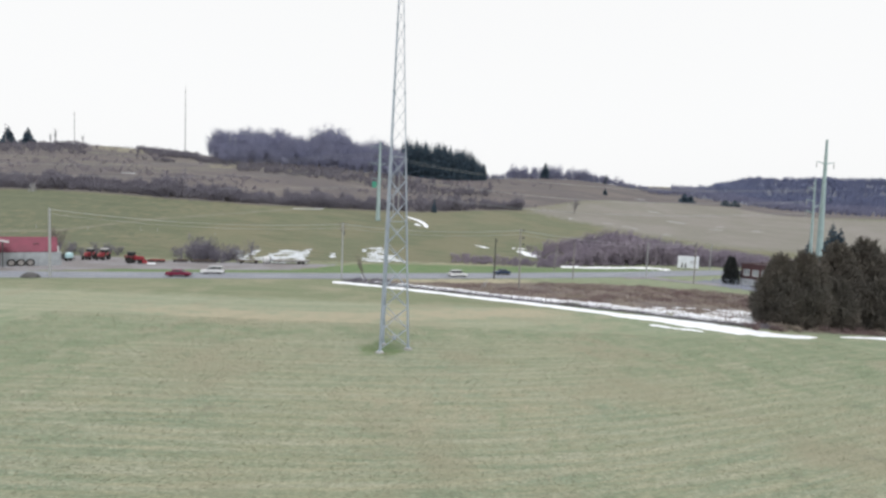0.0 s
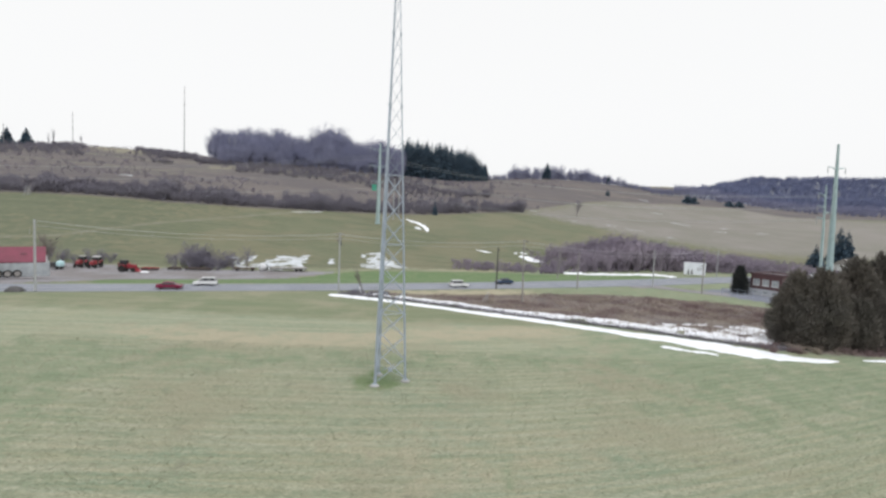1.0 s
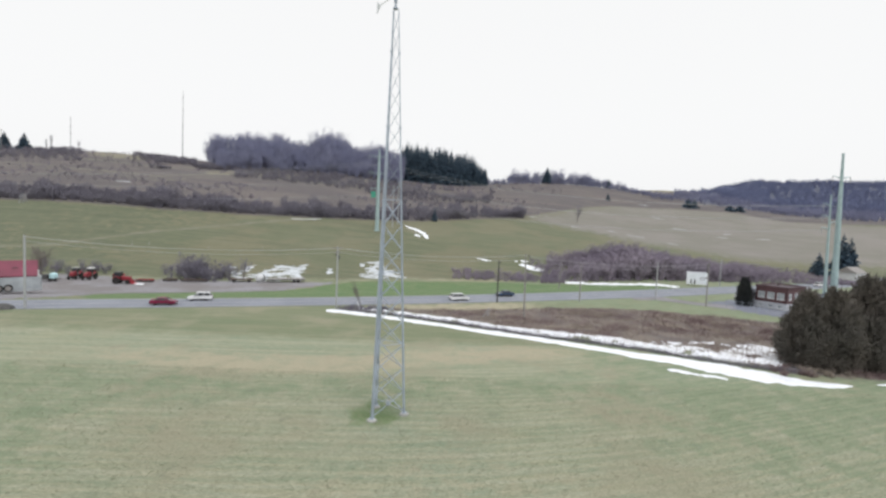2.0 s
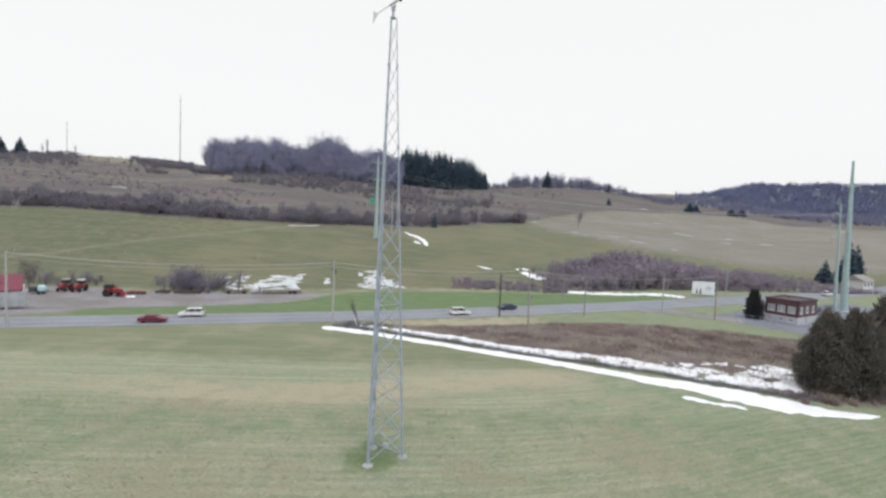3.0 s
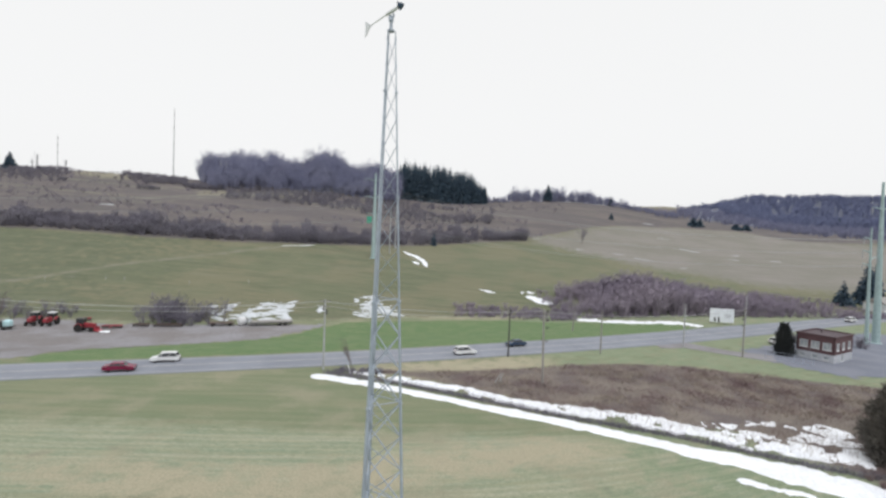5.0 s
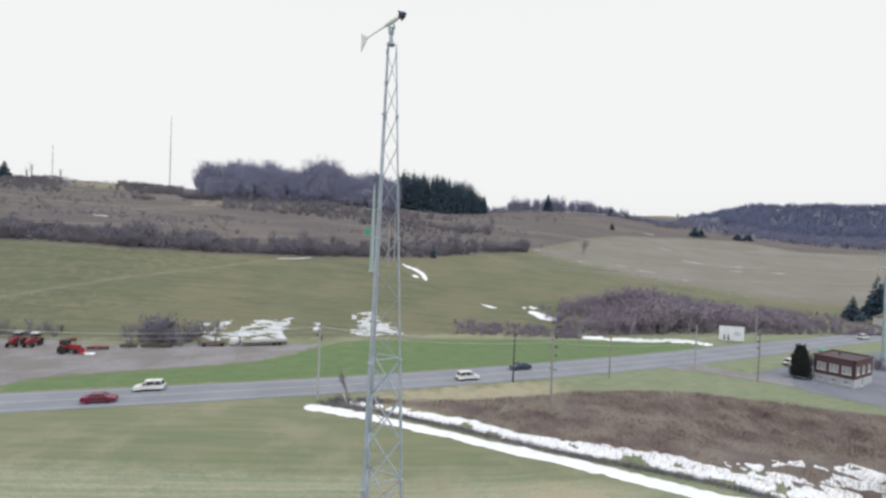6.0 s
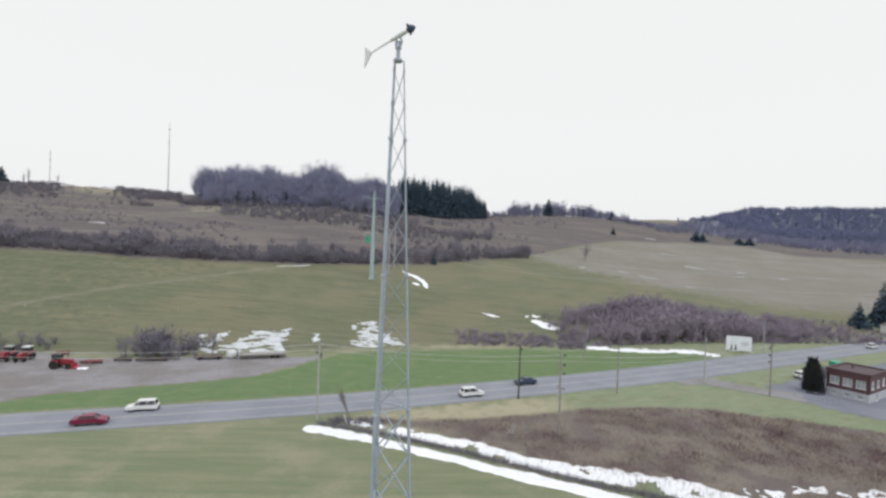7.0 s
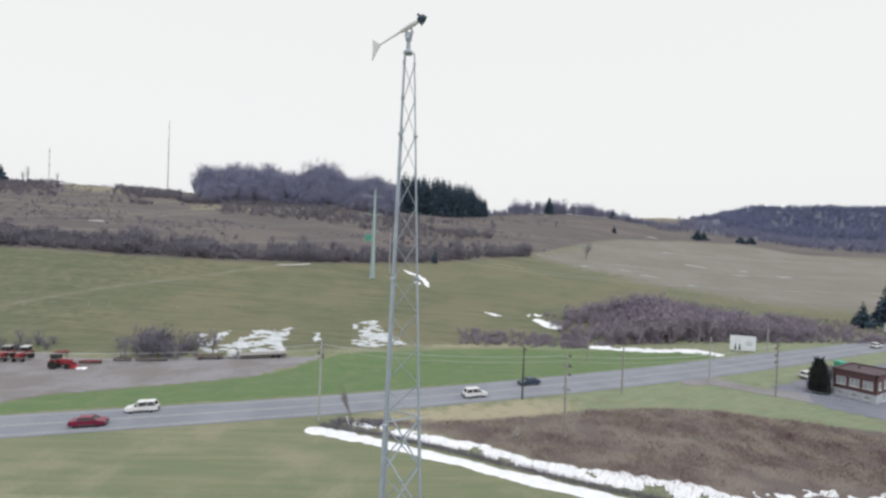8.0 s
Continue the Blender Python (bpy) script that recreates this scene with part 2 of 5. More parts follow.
HEDGE_Z = [17, 17.2, 17.6, 16.3, 15.1, 14.6, 14.7, 18.9, 18.8, 14.4, 15, 15.6, 17, 19.5, 21]
CREST_V = [400, 400, 370, 365, 425, 430, 425, 440, 460, 430, 423.4, 416.7, 400, 380, 380]
CREST_Z = [58, 58, 58, 54.2, 58, 58, 47, 53, 54.3, 39.5, 37.7, 35.9, 31.3, 27.4, 28]
FAR_Z = [48, 48, 49, 47, 50, 50, 44, 55, 60, 71.5, 66.4, 61.1, 48, 50, 52]
RIDGE_Z = [32, 32, 32, 32, 38, 38, 38, 48, 54, 65, 70, 101, 104, 111, 115]


def fan(x, y):
    v = np.maximum(np.asarray(y, float) + 3.2, 40.0)
    return (np.asarray(x, float) - 1.7) / v, v


def gz(x, y):
    """Height of the ground at x, y: a flat valley floor and the hill that rises beyond the road."""
    u, v = fan(x, y)
    total = 0
    for du in (-0.05, 0.0, 0.05):
        k = [np.interp(u + du, KU, row) for row in (FOOT, HEDGE_V, HEDGE_Z, CREST_V, CREST_Z, FAR_Z, RIDGE_Z)]
        for dv in (-0.04, 0.0, 0.04):
            w = v * (1 + dv)
            z = np.clip((w - k[0]) / (k[1] - k[0]), 0, 1) ** 1.12 * k[2]
            z = z + np.clip((w - k[1]) / (k[3] - k[1]), 0, 1) * (k[4] - k[2])
            z = z + np.clip((w - k[3]) / (650 - k[3]), 0, 1) * (k[5] - k[4])
            z = z + np.clip((w - 650) / 250, 0, 1) * (k[6] - k[5])
            z = z - np.clip((w - 930) / 900, 0, 1) * (k[6] - 20)
            total = total + z
    bumps = 0.9 * np.sin(x * 0.031 + y * 0.017) * np.sin(y * 0.043 - x * 0.012) * np.clip((v - 210) / 120, 0, 1)
    past = np.asarray(y, float) - np.interp(x, [-140, -74, -46, -15, 2, 25, 52, 78, 136], [55.2, 74.9, 83.4, 93.2, 99.5, 108.5, 120.4, 133.5, 162])
    s = np.clip((past - 7) / 20, 0, 1)
    dip = -1.6 * s * s * (3 - 2 * s) * np.clip((70 - np.asarray(x, float)) / 35, 0, 1)
    return total / 9 + bumps + dip * np.clip(1 - (v - 150) / 60, 0, 1)


def spread(*runs):
    out = []
    for a, b, step in runs:
        out.append(np.arange(a, b, step))
    return np.concatenate(out)


def grow(a, b, n):
    return a * (b / a) ** (np.arange(n) / (n - 1))


def smooth(x, a, b):
    t = np.clip((x - a) / (b - a), 0, 1)
    return t * t * (3 - 2 * t)


def mesh_of(name, verts, faces):
    me = bpy.data.meshes.new(name)
    me.from_pydata([tuple(v) for v in verts], [], [tuple(f) for f in faces])
    me.update()
    return me


def mesh_tris(name, V, F):
    V, F = np.ascontiguousarray(V, np.float32), np.ascontiguousarray(F, np.int32)
    k = F.shape[1]
    me = bpy.data.meshes.new(name)
    me.vertices.add(len(V))
    me.vertices.foreach_set("co", V.ravel())
    me.loops.add(F.size)
    me.loops.foreach_set("vertex_index", F.ravel())
    me.polygons.add(len(F))
    me.polygons.foreach_set("loop_start", np.arange(0, F.size, k, dtype=np.int32))
    me.update(calc_edges=True)
    return me


def poly_dist(px, py, pts):
    """Distance from points to a polyline."""
    best = np.full(np.shape(px), 1e9)
    for (ax, ay), (bx, by) in zip(pts[:-1], pts[1:]):
        dx, dy = bx - ax, by - ay
        t = np.clip(((px - ax) * dx + (py - ay) * dy) / (dx * dx + dy * dy), 0, 1)
        best = np.minimum(best, np.hypot(px - ax - t * dx, py - ay - t * dy))
    return best


def inside(px, py, pts):
    r = np.zeros(np.shape(px), bool)
    for (ax, ay), (bx, by) in zip(pts, pts[1:] + pts[:1]):
        if ay != by:
            r ^= ((ay > py) != (by > py)) & (px < (bx - ax) * (py - ay) / (by - ay) + ax)
    return r


def soft_inside(px, py, pts, w):
    d = poly_dist(px, py, pts + pts[:1])
    return np.clip(0.5 + np.where(inside(px, py, pts), d, -d) / w, 0, 1)


WEEDS = [(-11.7, 86.4), (-2.6, 84.6), (4.4, 80.2), (12.4, 75.8), (19.4, 72.6), (26.4, 70.8), (32.5, 68.2), (37, 66.5), (40, 61.5), (43, 57.2), (50, 55.4), (60, 54.8), (75, 54.5), (95, 60), (111.3, 81.3),
         (79.2, 85.4), (67.1, 88), (60.5, 90.1), (52.9, 92.7), (44.8, 96.3), (34.7, 96.3), (23.6, 94.2), (13.5, 90.6), (3.9, 88)]
STRIP = [(-60, 84.2), (-45.9, 88.8), (-31.7, 93.1), (-10, 100.4), (10, 107.6), (32, 117.2), (46.6, 123.9), (60, 130.6), (66.7, 134), (59.9, 142.6), (41, 144.2), (19, 143.8), (-9.8, 136.9), (-22, 132.6), (-27, 124), (-32, 114.5), (-38.4, 108), (-46.2, 103.4), (-53.1, 99), (-59.9, 94.6), (-63, 88)]
TAN = [(53, 274), (70, 262), (85, 257), (95, 244), (120, 234), (138, 217), (175, 210), (300, 235), (420, 330), (300, 362), (271, 368), (240, 391), (194, 392), (140, 372), (83, 317), (55, 286)]
LOTS = [(63.5, 110.8), (62.5, 105.1), (65.5, 98.9), (71.1, 92.7), (101.4, 98.9), (126.7, 122.7), (113.5, 137.2), (91.3, 126.8)]


def build_ground():
    xs = np.concatenate([-grow(3000, 340, 14), spread((-330, -120, 3.0), (-120, 130, 1.25), (130, 360, 3.0)), grow(366, 3000, 22)])
    ys = np.concatenate([-grow(2500, 70, 14), spread((-60, 60, 3.0), (60, 160, 1.25), (160, 480, 2.5), (480, 1000, 10)), grow(1005, 3500, 12)])
    X, Y = np.meshgrid(xs, ys)
    Z = gz(X, Y)
    V = np.stack([X, Y, Z], -1).reshape(-1, 3)
    nx, ny = len(xs), len(ys)
    i = np.arange(nx - 1)[None, :] + nx * np.arange(ny - 1)[:, None]
    F = np.stack([i, i + 1, i + 1 + nx, i + nx], -1).reshape(-1, 4)
    me = mesh_tris("ground", V, F)
    x, y = V[:, 0], V[:, 1]
    u, v = fan(x, y)
    hv = np.interp(u, KU, HEDGE_V)
    foot = np.interp(u, KU, FOOT)
    brow = np.where(u < 0.165, hv, np.interp(u, [0.16, 0.239, 0.354, 0.47, 0.588, 0.706, 1.0], [283, 316, 369, 391, 391, 369, 365]))
    zones = {}
    zones["hay"] = smooth(v, foot - 6, foot + 4)
    zones["meadow"] = 0.62 * smooth(-x, 45, 120) * smooth(v, foot - 2, foot + 6) * (1 - smooth(v, hv - 4, hv + 2))
    zones["tan"] = soft_inside(x, y, TAN, 26.0)
    zones["brush"] = smooth(v, brow - 4, brow + 4)
    zones["outfield"] = smooth(y, 56, 72) * (1 - smooth(v, foot - 6, foot + 4))
    zones["weed"] = soft_inside(x, y, WEEDS, 4.0)
    zones["lush"] = soft_inside(x, y, STRIP, 3.0)
    band = 56.5 + 0.13 * x + 2.5 * np.sin(x * 0.11)
    zones["dry"] = 0.72 * np.exp(-((y - band) / 4.5) ** 2) * smooth(x, -50, -25) * (1 - smooth(x, 15, 30))
    zones["dry"] = np.maximum(zones["dry"], 0.74 * np.exp(-((x - 8) / 19) ** 4 - ((y - 91.5 - 0.34 * (x - 8)) / 6.5) ** 2))
    zones["dry"] = np.maximum(zones["dry"], 0.62 * soft_inside(x, y, [(-30, 139), (4, 142), (33, 147), (60, 141.5), (70, 137), (95, 149), (140, 172), (140, 180), (60, 152), (30, 151), (4, 148), (-30, 143)], 3.0))
    zones["dry"] = np.maximum(zones["dry"], 0.42 * np.exp(-((x - 4) / 17) ** 2 - ((y - 27) / 9) ** 2))
    cool = 0.62 * np.exp(-((y - 46.5 - 0.1 * x) / 4.0) ** 2) * smooth(x, -45, -20) * (1 - smooth(x, 15, 40))
    cool = np.maximum(cool, 0.6 * smooth(x, 6, 30) * smooth(y, 22, 40))
    cool = np.maximum(cool, 0.6 * smooth(-x, 10, 34) * (1 - smooth(y, 46, 54)))
    wheels = np.minimum(poly_dist(x, y, [(6.5, 27), (9.2, 23.2), (14, 16.4)]), poly_dist(x, y, [(4.9, 26), (7.6, 22.2), (12.4, 15.4)]))
    zones["cool"] = np.maximum(cool, 0.45 * (1 - smooth(wheels, 0.2, 0.9)))
    greener = 0.95 * np.exp(-(((x + 3.0) / 3.4) ** 2 + ((y - 40.4) / 2.6) ** 2))
    zones["lush"] = np.maximum(zones["lush"], greener)
    track = poly_dist(x, y, [(-135, 142), (-115, 148), (-108, 157), (-98.5, 167), (-86.7, 177), (-74, 190), (-56, 211)])
    zones["path"] = 0.55 * (1 - smooth(track, 0.4, 3.6))
    rim = np.interp(u, KU, CREST_V) - v
    zones["pasture"] = 0.85 * smooth(rim, -20, -4) * (1 - smooth(rim, 26, 50)) * smooth(u, -0.735, -0.70) * (1 - smooth(u, -0.62, -0.58))
    zones["pasture"] = np.maximum(zones["pasture"], 0.7 * smooth(rim, 58, 68) * (1 - smooth(rim, 84, 100)) * smooth(u, -0.5, -0.46) * (1 - smooth(u, -0.3, -0.2)))
    zones["pasture"] = np.maximum(zones["pasture"], 0.85 * smooth(v, 540, 600) * smooth(u, 0.35, 0.39) * (1 - smooth(u, 0.53, 0.56)))
    for back, width in ((62, 2.2), (96, 2.6), (108, 1.6)):
        zones["path"] = np.maximum(zones["path"], 0.6 * (1 - smooth(np.abs(rim - back - 14 * u), width * 0.4, width * 1.6)) * (1 - smooth(u, 0.0, 0.1)) * smooth(u, -1.2, -0.9))
    # ridge and valley floor that takes the haze-blue litter colour
    zones["hazed_litter"] = smooth(v, 425, 480) * smooth(u, 0.47, 0.54)
    bend = np.linspace(-400, 400, 801)
    rise = np.cumsum(0.03 + 0.38 * smooth(bend, -12, 34))
    zones["row"] = y - np.interp(x, bend, rise - rise[400])
    for name, w in zones.items():
        a = me.attributes.new(name, 'FLOAT', 'POINT')
        a.data.foreach_set("value", np.asarray(w, np.float32))
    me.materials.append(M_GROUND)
    me.polygons.foreach_set("use_smooth", np.ones(len(me.polygons), bool))
    return tagged(new("ground", me), "mown winter field and grassy hillside", "ground", kind="structure")


build_ground()


def ribbon(name, pts, widths, mat, label, lift, step=1.5, wobble=0.0, category="road"):
    """A flat band along a line, draped on the ground."""
    pts = [Vector((*p, 0)) for p in pts]
    dist = [0.0]
    for a, b in zip(pts[:-1], pts[1:]):
        dist.append(dist[-1] + (b - a).length)
    s = np.arange(0, dist[-1], step)
    x, y, w = (np.interp(s, dist, c) for c in ([p.x for p in pts], [p.y for p in pts], widths))
    k = np.ones(9) / 9
    if len(s) > 40:
        x[4:-4], y[4:-4] = np.convolve(x, k, 'valid'), np.convolve(y, k, 'valid')
    tx, ty = np.gradient(x), np.gradient(y)
    q = np.hypot(tx, ty)
    nxn, nyn = -ty / q, tx / q
    V, F = [], []
    for i in range(len(s)):
        for j, side in enumerate((-0.5, -0.5, -0.17, 0.17, 0.5, 0.5)):
            ww = w[i] + wobble * noise.noise((s[i] * 0.35, side * 7, 1.7))
            px, py = x[i] + nxn[i] * ww * side, y[i] + nyn[i] * ww * side
            V.append((px, py, float(gz(px, py)) + (lift if 0 < j < 5 else -0.05)))
    for i in range(len(s) - 1):
        for j in range(5):
            a = i * 6 + j
            F.append((a, a + 6, a + 7, a + 1))
    me = mesh_of(name, V, F)
    me.materials.append(mat)
    return tagged(new(name, me), label, category, kind="structure")


ROAD = [(-220, 33), (-140.3, 55.2), (-100.3, 67.2), (-74.3, 74.9), (-60.2, 79.1), (-46.1, 83.4), (-31.9, 87.7), (-14.8, 93.2), (2.4, 99.5), (25.6, 108.8), (52.9, 120.8), (79.2, 134.0), (93, 140.8), (106.5, 147.4), (137.8, 162.8), (202.4, 199.3), (333.7, 280.3)]
ROAD_W = [8.4, 8.4, 8.4, 8.4, 8.4, 8.4, 8.4, 8.7, 9.2, 9.8, 10.5, 10.6, 10, 9.4, 9, 9, 9]
ribbon("road", ROAD, ROAD_W, M_ASPHALT, "worn grey asphalt two-lane country road", 0.06)


def offset_line(pts, d):
    out = []
    for i, p in enumerate(pts):
        a, b = pts[max(i - 1, 0)], pts[min(i + 1, len(pts) - 1)]
        t = Vector((b[0] - a[0], b[1] - a[1])).normalized()
        out.append((p[0] - t.y * d, p[1] + t.x * d))
    return out


for d in (-3.35, 3.45):
    ribbon("road_edge_line", offset_line(ROAD, d), [0.14] * len(ROAD), M_LINE, "faded white road edge line", 0.066, category="marking")
for d in (-0.14, 0.14):
    ribbon("road_centre_line", offset_line(ROAD, d), [0.11] * len(ROAD), M_LINE, "faded centre line on the road", 0.066, category="marking")


def sheet(name, pts, mat, label, lift, category, cell=1.5, ragged=1.0):
    """A thin draped sheet with a ragged outline."""
    a = np.array(pts)
    xs, ys = np.arange(a[:, 0].min() - 2, a[:, 0].max() + 2, cell), np.arange(a[:, 1].min() - 2, a[:, 1].max() + 2, cell)
    V, F, ids = [], [], {}
    for i in range(len(xs) - 1):
        for j in range(len(ys) - 1):
            cx, cy = xs[i] + cell / 2, ys[j] + cell / 2
            o = noise.noise((cx * 0.3, cy * 0.3, 5.1)) * ragged
            d = float(poly_dist(np.array([cx]), np.array([cy]), pts + pts[:1])[0])
            d = d if inside(np.array([cx]), np.array([cy]), pts)[0] else -d
            if d + o < 0:
                continue
            face = []
            for p in ((i, j), (i + 1, j), (i + 1, j + 1), (i, j + 1)):
                if p not in ids:
                    jx, jy = xs[p[0]] + noise.noise((p[0], p[1], 2.2)) * cell * 0.4, ys[p[1]] + noise.noise((p[0], p[1], 8.2)) * cell * 0.4
                    ids[p] = len(V)
                    V.append((jx, jy, float(gz(jx, jy)) + lift))
                face.append(ids[p])
            F.append(face)
    me = mesh_of(name, V, F)
    me.materials.append(mat)
    return tagged(new(name, me), label, category, kind="structure")


sheet("gravel_yard", [(-110, 73), (-72, 80), (-63.5, 87), (-60.5, 94.8), (-53.4, 99.4), (-46.4, 103.8), (-38.6, 108.4), (-33, 114.5), (-29, 122), (-26, 129.5), (-40, 126.5), (-56, 123), (-71, 121), (-90, 122), (-125, 112)], M_GRAVEL, "bare muddy gravel farm yard beside the road", 0.035, "yard")
sheet("parking_lot", LOTS, M_LOT, "grey gravel lot around the brick building", 0.04, "parking lot", ragged=0.4)
ribbon("driveway", [(46.9, 114.4), (52.9, 113.9), (59, 108.2), (66.1, 104.1)], [9, 6, 4.5, 6], M_GRAVEL, "pale gravel driveway off the road", 0.05, wobble=0.5, category="driveway")

# ---------------------------------------------------------------- snow
def snow_mound(name, cx, cy, lx, ly, turn, h, seed, label, cell=None, hole=0.0, mat=None):
    """A thin melting patch with a ragged, domed outline."""
    cell = cell or max(min(lx, ly) / 9, 0.12)
    nx, ny = int(lx * 1.4 / cell) + 2, int(ly * 1.6 / cell) + 2
    c, s = math.cos(turn), math.sin(turn)
    ids, V, F = {}, [], []
    def height(a, b):
        r = math.hypot(a / lx * 2, b / ly * 2)
        n = noise.noise((a / ly * 1.6 + seed, b / ly * 1.6, seed * 3.1)) * 0.55 + noise.noise((a / ly * 4 + seed, b / ly * 4, seed)) * 0.25
        return 1.0 - r + n * 1.15 - hole * min(1, max(0, 2.5 * (noise.noise((a * 0.45, b * 0.45, seed + 9)) + 0.5 * noise.noise((a * 1.3, b * 1.3, seed + 2)))))
    for i in range(nx):
        for j in range(ny):
            a, b = (i - nx / 2) * cell, (j - ny / 2) * cell
            if height(a + cell / 2, b + cell / 2) < 0:
                continue
            face = []
            for p, q in ((i, j), (i + 1, j), (i + 1, j + 1), (i, j + 1)):
                if (p, q) not in ids:
                    aa, bb = (p - nx / 2) * cell, (q - ny / 2) * cell
                    k = height(aa, bb)
                    x, y = cx + aa * c - bb * s, cy + aa * s + bb * c
                    ids[p, q] = len(V)
                    V.append((x, y, float(gz(x, y)) + (h * min(1, k * 2.5) ** 0.5 if k > 0 else -0.06)))
                face.append(ids[p, q])
            F.append(face)
    owner = list(range(len(V)))
    def root(i):
        while owner[i] != i:
            owner[i] = owner[owner[i]]
            i = owner[i]
        return i
    for f in F:
        for v in f[1:]:
            owner[root(v)] = root(f[0])
    pieces = {}
    for f in F:
        pieces.setdefault(root(f[0]), []).append(f)
    biggest = max([len(p) for p in pieces.values()], default=0)
    for faces in pieces.values():
        if len(faces) < max(8, biggest * 0.12):
            continue
        used = sorted({v for f in faces for v in f})
        at = {v: i for i, v in enumerate(used)}
        me = mesh_of(name, [V[v] for v in used], [[at[v] for v in f] for f in faces])
        me.materials.append(mat or M_SNOW)
        me.polygons.foreach_set("use_smooth", np.ones(len(me.polygons), bool))
        tagged(new(name, me), label, "snow")


def snow_band(name, pts, widths, h, seed, label, clump=0.0, step=0.35, cols=9):
    """A drift along a line whose edges wander; clump breaks it into lumps."""
    dist = [0.0]
    for a, b in zip(pts[:-1], pts[1:]):
        dist.append(dist[-1] + math.dist(a, b))
    s = np.arange(0, dist[-1], step)
    x, y, w = (np.interp(s, dist, c) for c in ([p[0] for p in pts], [p[1] for p in pts], widths))
    tx, ty = np.gradient(x), np.gradient(y)
    q = np.hypot(tx, ty)
    V, F, ok = [], [], []
    for i in range(len(s)):
        e1 = 1 + 0.5 * noise.noise((s[i] * 0.25, seed, 0)) + 0.35 * noise.noise((s[i] * 0.9, seed, 4))
        e2 = 1 + 0.5 * noise.noise((s[i] * 0.25, seed, 9)) + 0.35 * noise.noise((s[i] * 0.9, seed, 7))
        end = min(1, 0.4 + s[i] / 0.8, (dist[-1] - s[i]) / 1.5)
        for j in range(cols):
            t = j / (cols - 1) * 2 - 1
            d = t * w[i] / 2 * (e1 if t < 0 else e2) * max(end, 0.05)
            px, py = x[i] - ty[i] / q[i] * d, y[i] + tx[i] / q[i] * d
            top = h * (1 - t ** 4) * (0.75 + 0.6 * noise.noise((px * 0.7, py * 0.7, seed)))
            lump = noise.noise((px * 0.33, py * 0.33, seed + 3)) + 0.5 * noise.noise((px * 0.9, py * 0.9, seed + 5))
            k = 1 - t * t * 0.35 - clump * (0.55 - lump)
            ok.append(k > 0)
            V.append((px, py, float(gz(px, py)) + (max(top, 0.02) if abs(t) < 0.99 and k > 0 else -0.05)))
    for i in range(len(s) - 1):
        for j in range(cols - 1):
            a = i * cols + j
            f = (a, a + cols, a + cols + 1, a + 1)
            if sum(ok[v] for v in f) >= 2:
                F.append(f)
    me = mesh_of(name, V, F)
    me.materials.append(M_SNOW)
    me.polygons.foreach_set("use_smooth", np.ones(len(me.polygons), bool))
    return tagged(new(name, me), label, "snow")


snow_band("snow_drift", [(-17.4, 83.0), (-12.5, 81.8), (-4.9, 78.4), (2, 75.1), (8.2, 72), (16, 68.4), (21.3, 65.6), (24.2, 63.8), (27, 62.3), (29.7, 60.8), (32.2, 59.4), (34.7, 58.1), (36.9, 56.6), (38.9, 55.1), (40.9, 53.8), (43, 52.9), (46.4, 52.4), (48, 52.3)],
          [2.8, 2.6, 2.2, 2.1, 2.4, 2.6, 2.6, 2.6, 2.9, 3.6, 4.2, 5.0, 5.8, 6.0, 4.4, 2.6, 1.4, 0.6], 0.16, 2.0, "long melting snow drift along the field edge")
snow_band("snow_bank", [(-11.7, 85.4), (-4.9, 82.9), (3.6, 79.3), (11.2, 74.9), (18, 72.4), (23, 71.1), (26.5, 69.8), (29.4, 67.7), (32.5, 66.3), (35.7, 64.9), (39, 63.6), (42.4, 62.5), (45, 61.8), (49, 61.4)],
          [1.2, 2.4, 2.9, 3.2, 3.8, 4.2, 4.8, 4.6, 4.8, 5.2, 5.4, 5.2, 4.6, 3.0], 0.3, 6.0, "broken lumpy snow bank among dead weeds", clump=1.2)
snow_band("snow_patchwork", [(33, 69.6), (38, 68.4), (44, 67.6), (50, 68.5)], [2.0, 5.0, 7.4, 7.0], 0.1, 11.0, "patchy thin snow showing through dead weeds", clump=1.6, step=0.3, cols=19)["kind"] = "stuff"
snow_band("snow_drift", [(51.2, 53.2), (54.2, 53.5), (60.2, 52.9), (68.2, 51.7)], [0.4, 1.0, 1.5, 1.4], 0.12, 15.0, "melting snow drift at the foot of the cedars", clump=0.2)
snow_mound("snow_patch", 30.2, 55.3, 4.4, 1.5, -0.45, 0.06, 3.3, "small thin snow patch on the grass")
snow_mound("snow_patch", 33.0, 53.9, 3.0, 1.1, -0.4, 0.06, 5.3, "small thin snow patch on the grass")

# ---------------------------------------------------------------- shape helpers
def part(name, shape, mat, parent=None, label="", smooth_faces=False):
    me = mesh_of(name, *shape)
    me.materials.append(mat)
    if smooth_faces:
        me.polygons.foreach_set("use_smooth", np.ones(len(me.polygons), bool))
    ob = new(name, me)
    ob.parent = parent
    return tagged(ob, label)


def thing(name, label, category, x=0, y=0, z=0, turn=0.0, group=""):
    ob = new(name)
    ob.empty_display_size = 0.2
    ob.matrix_basis = pose(x, y, z, 0, 0, turn)
    return tagged(ob, label, category, group)


def join(*shapes):
    V, F = [], []
    for v, f in shapes:
        k = len(V)
        V += [tuple(p) for p in v]
        F += [tuple(i + k for i in q) for q in f]
    return V, F


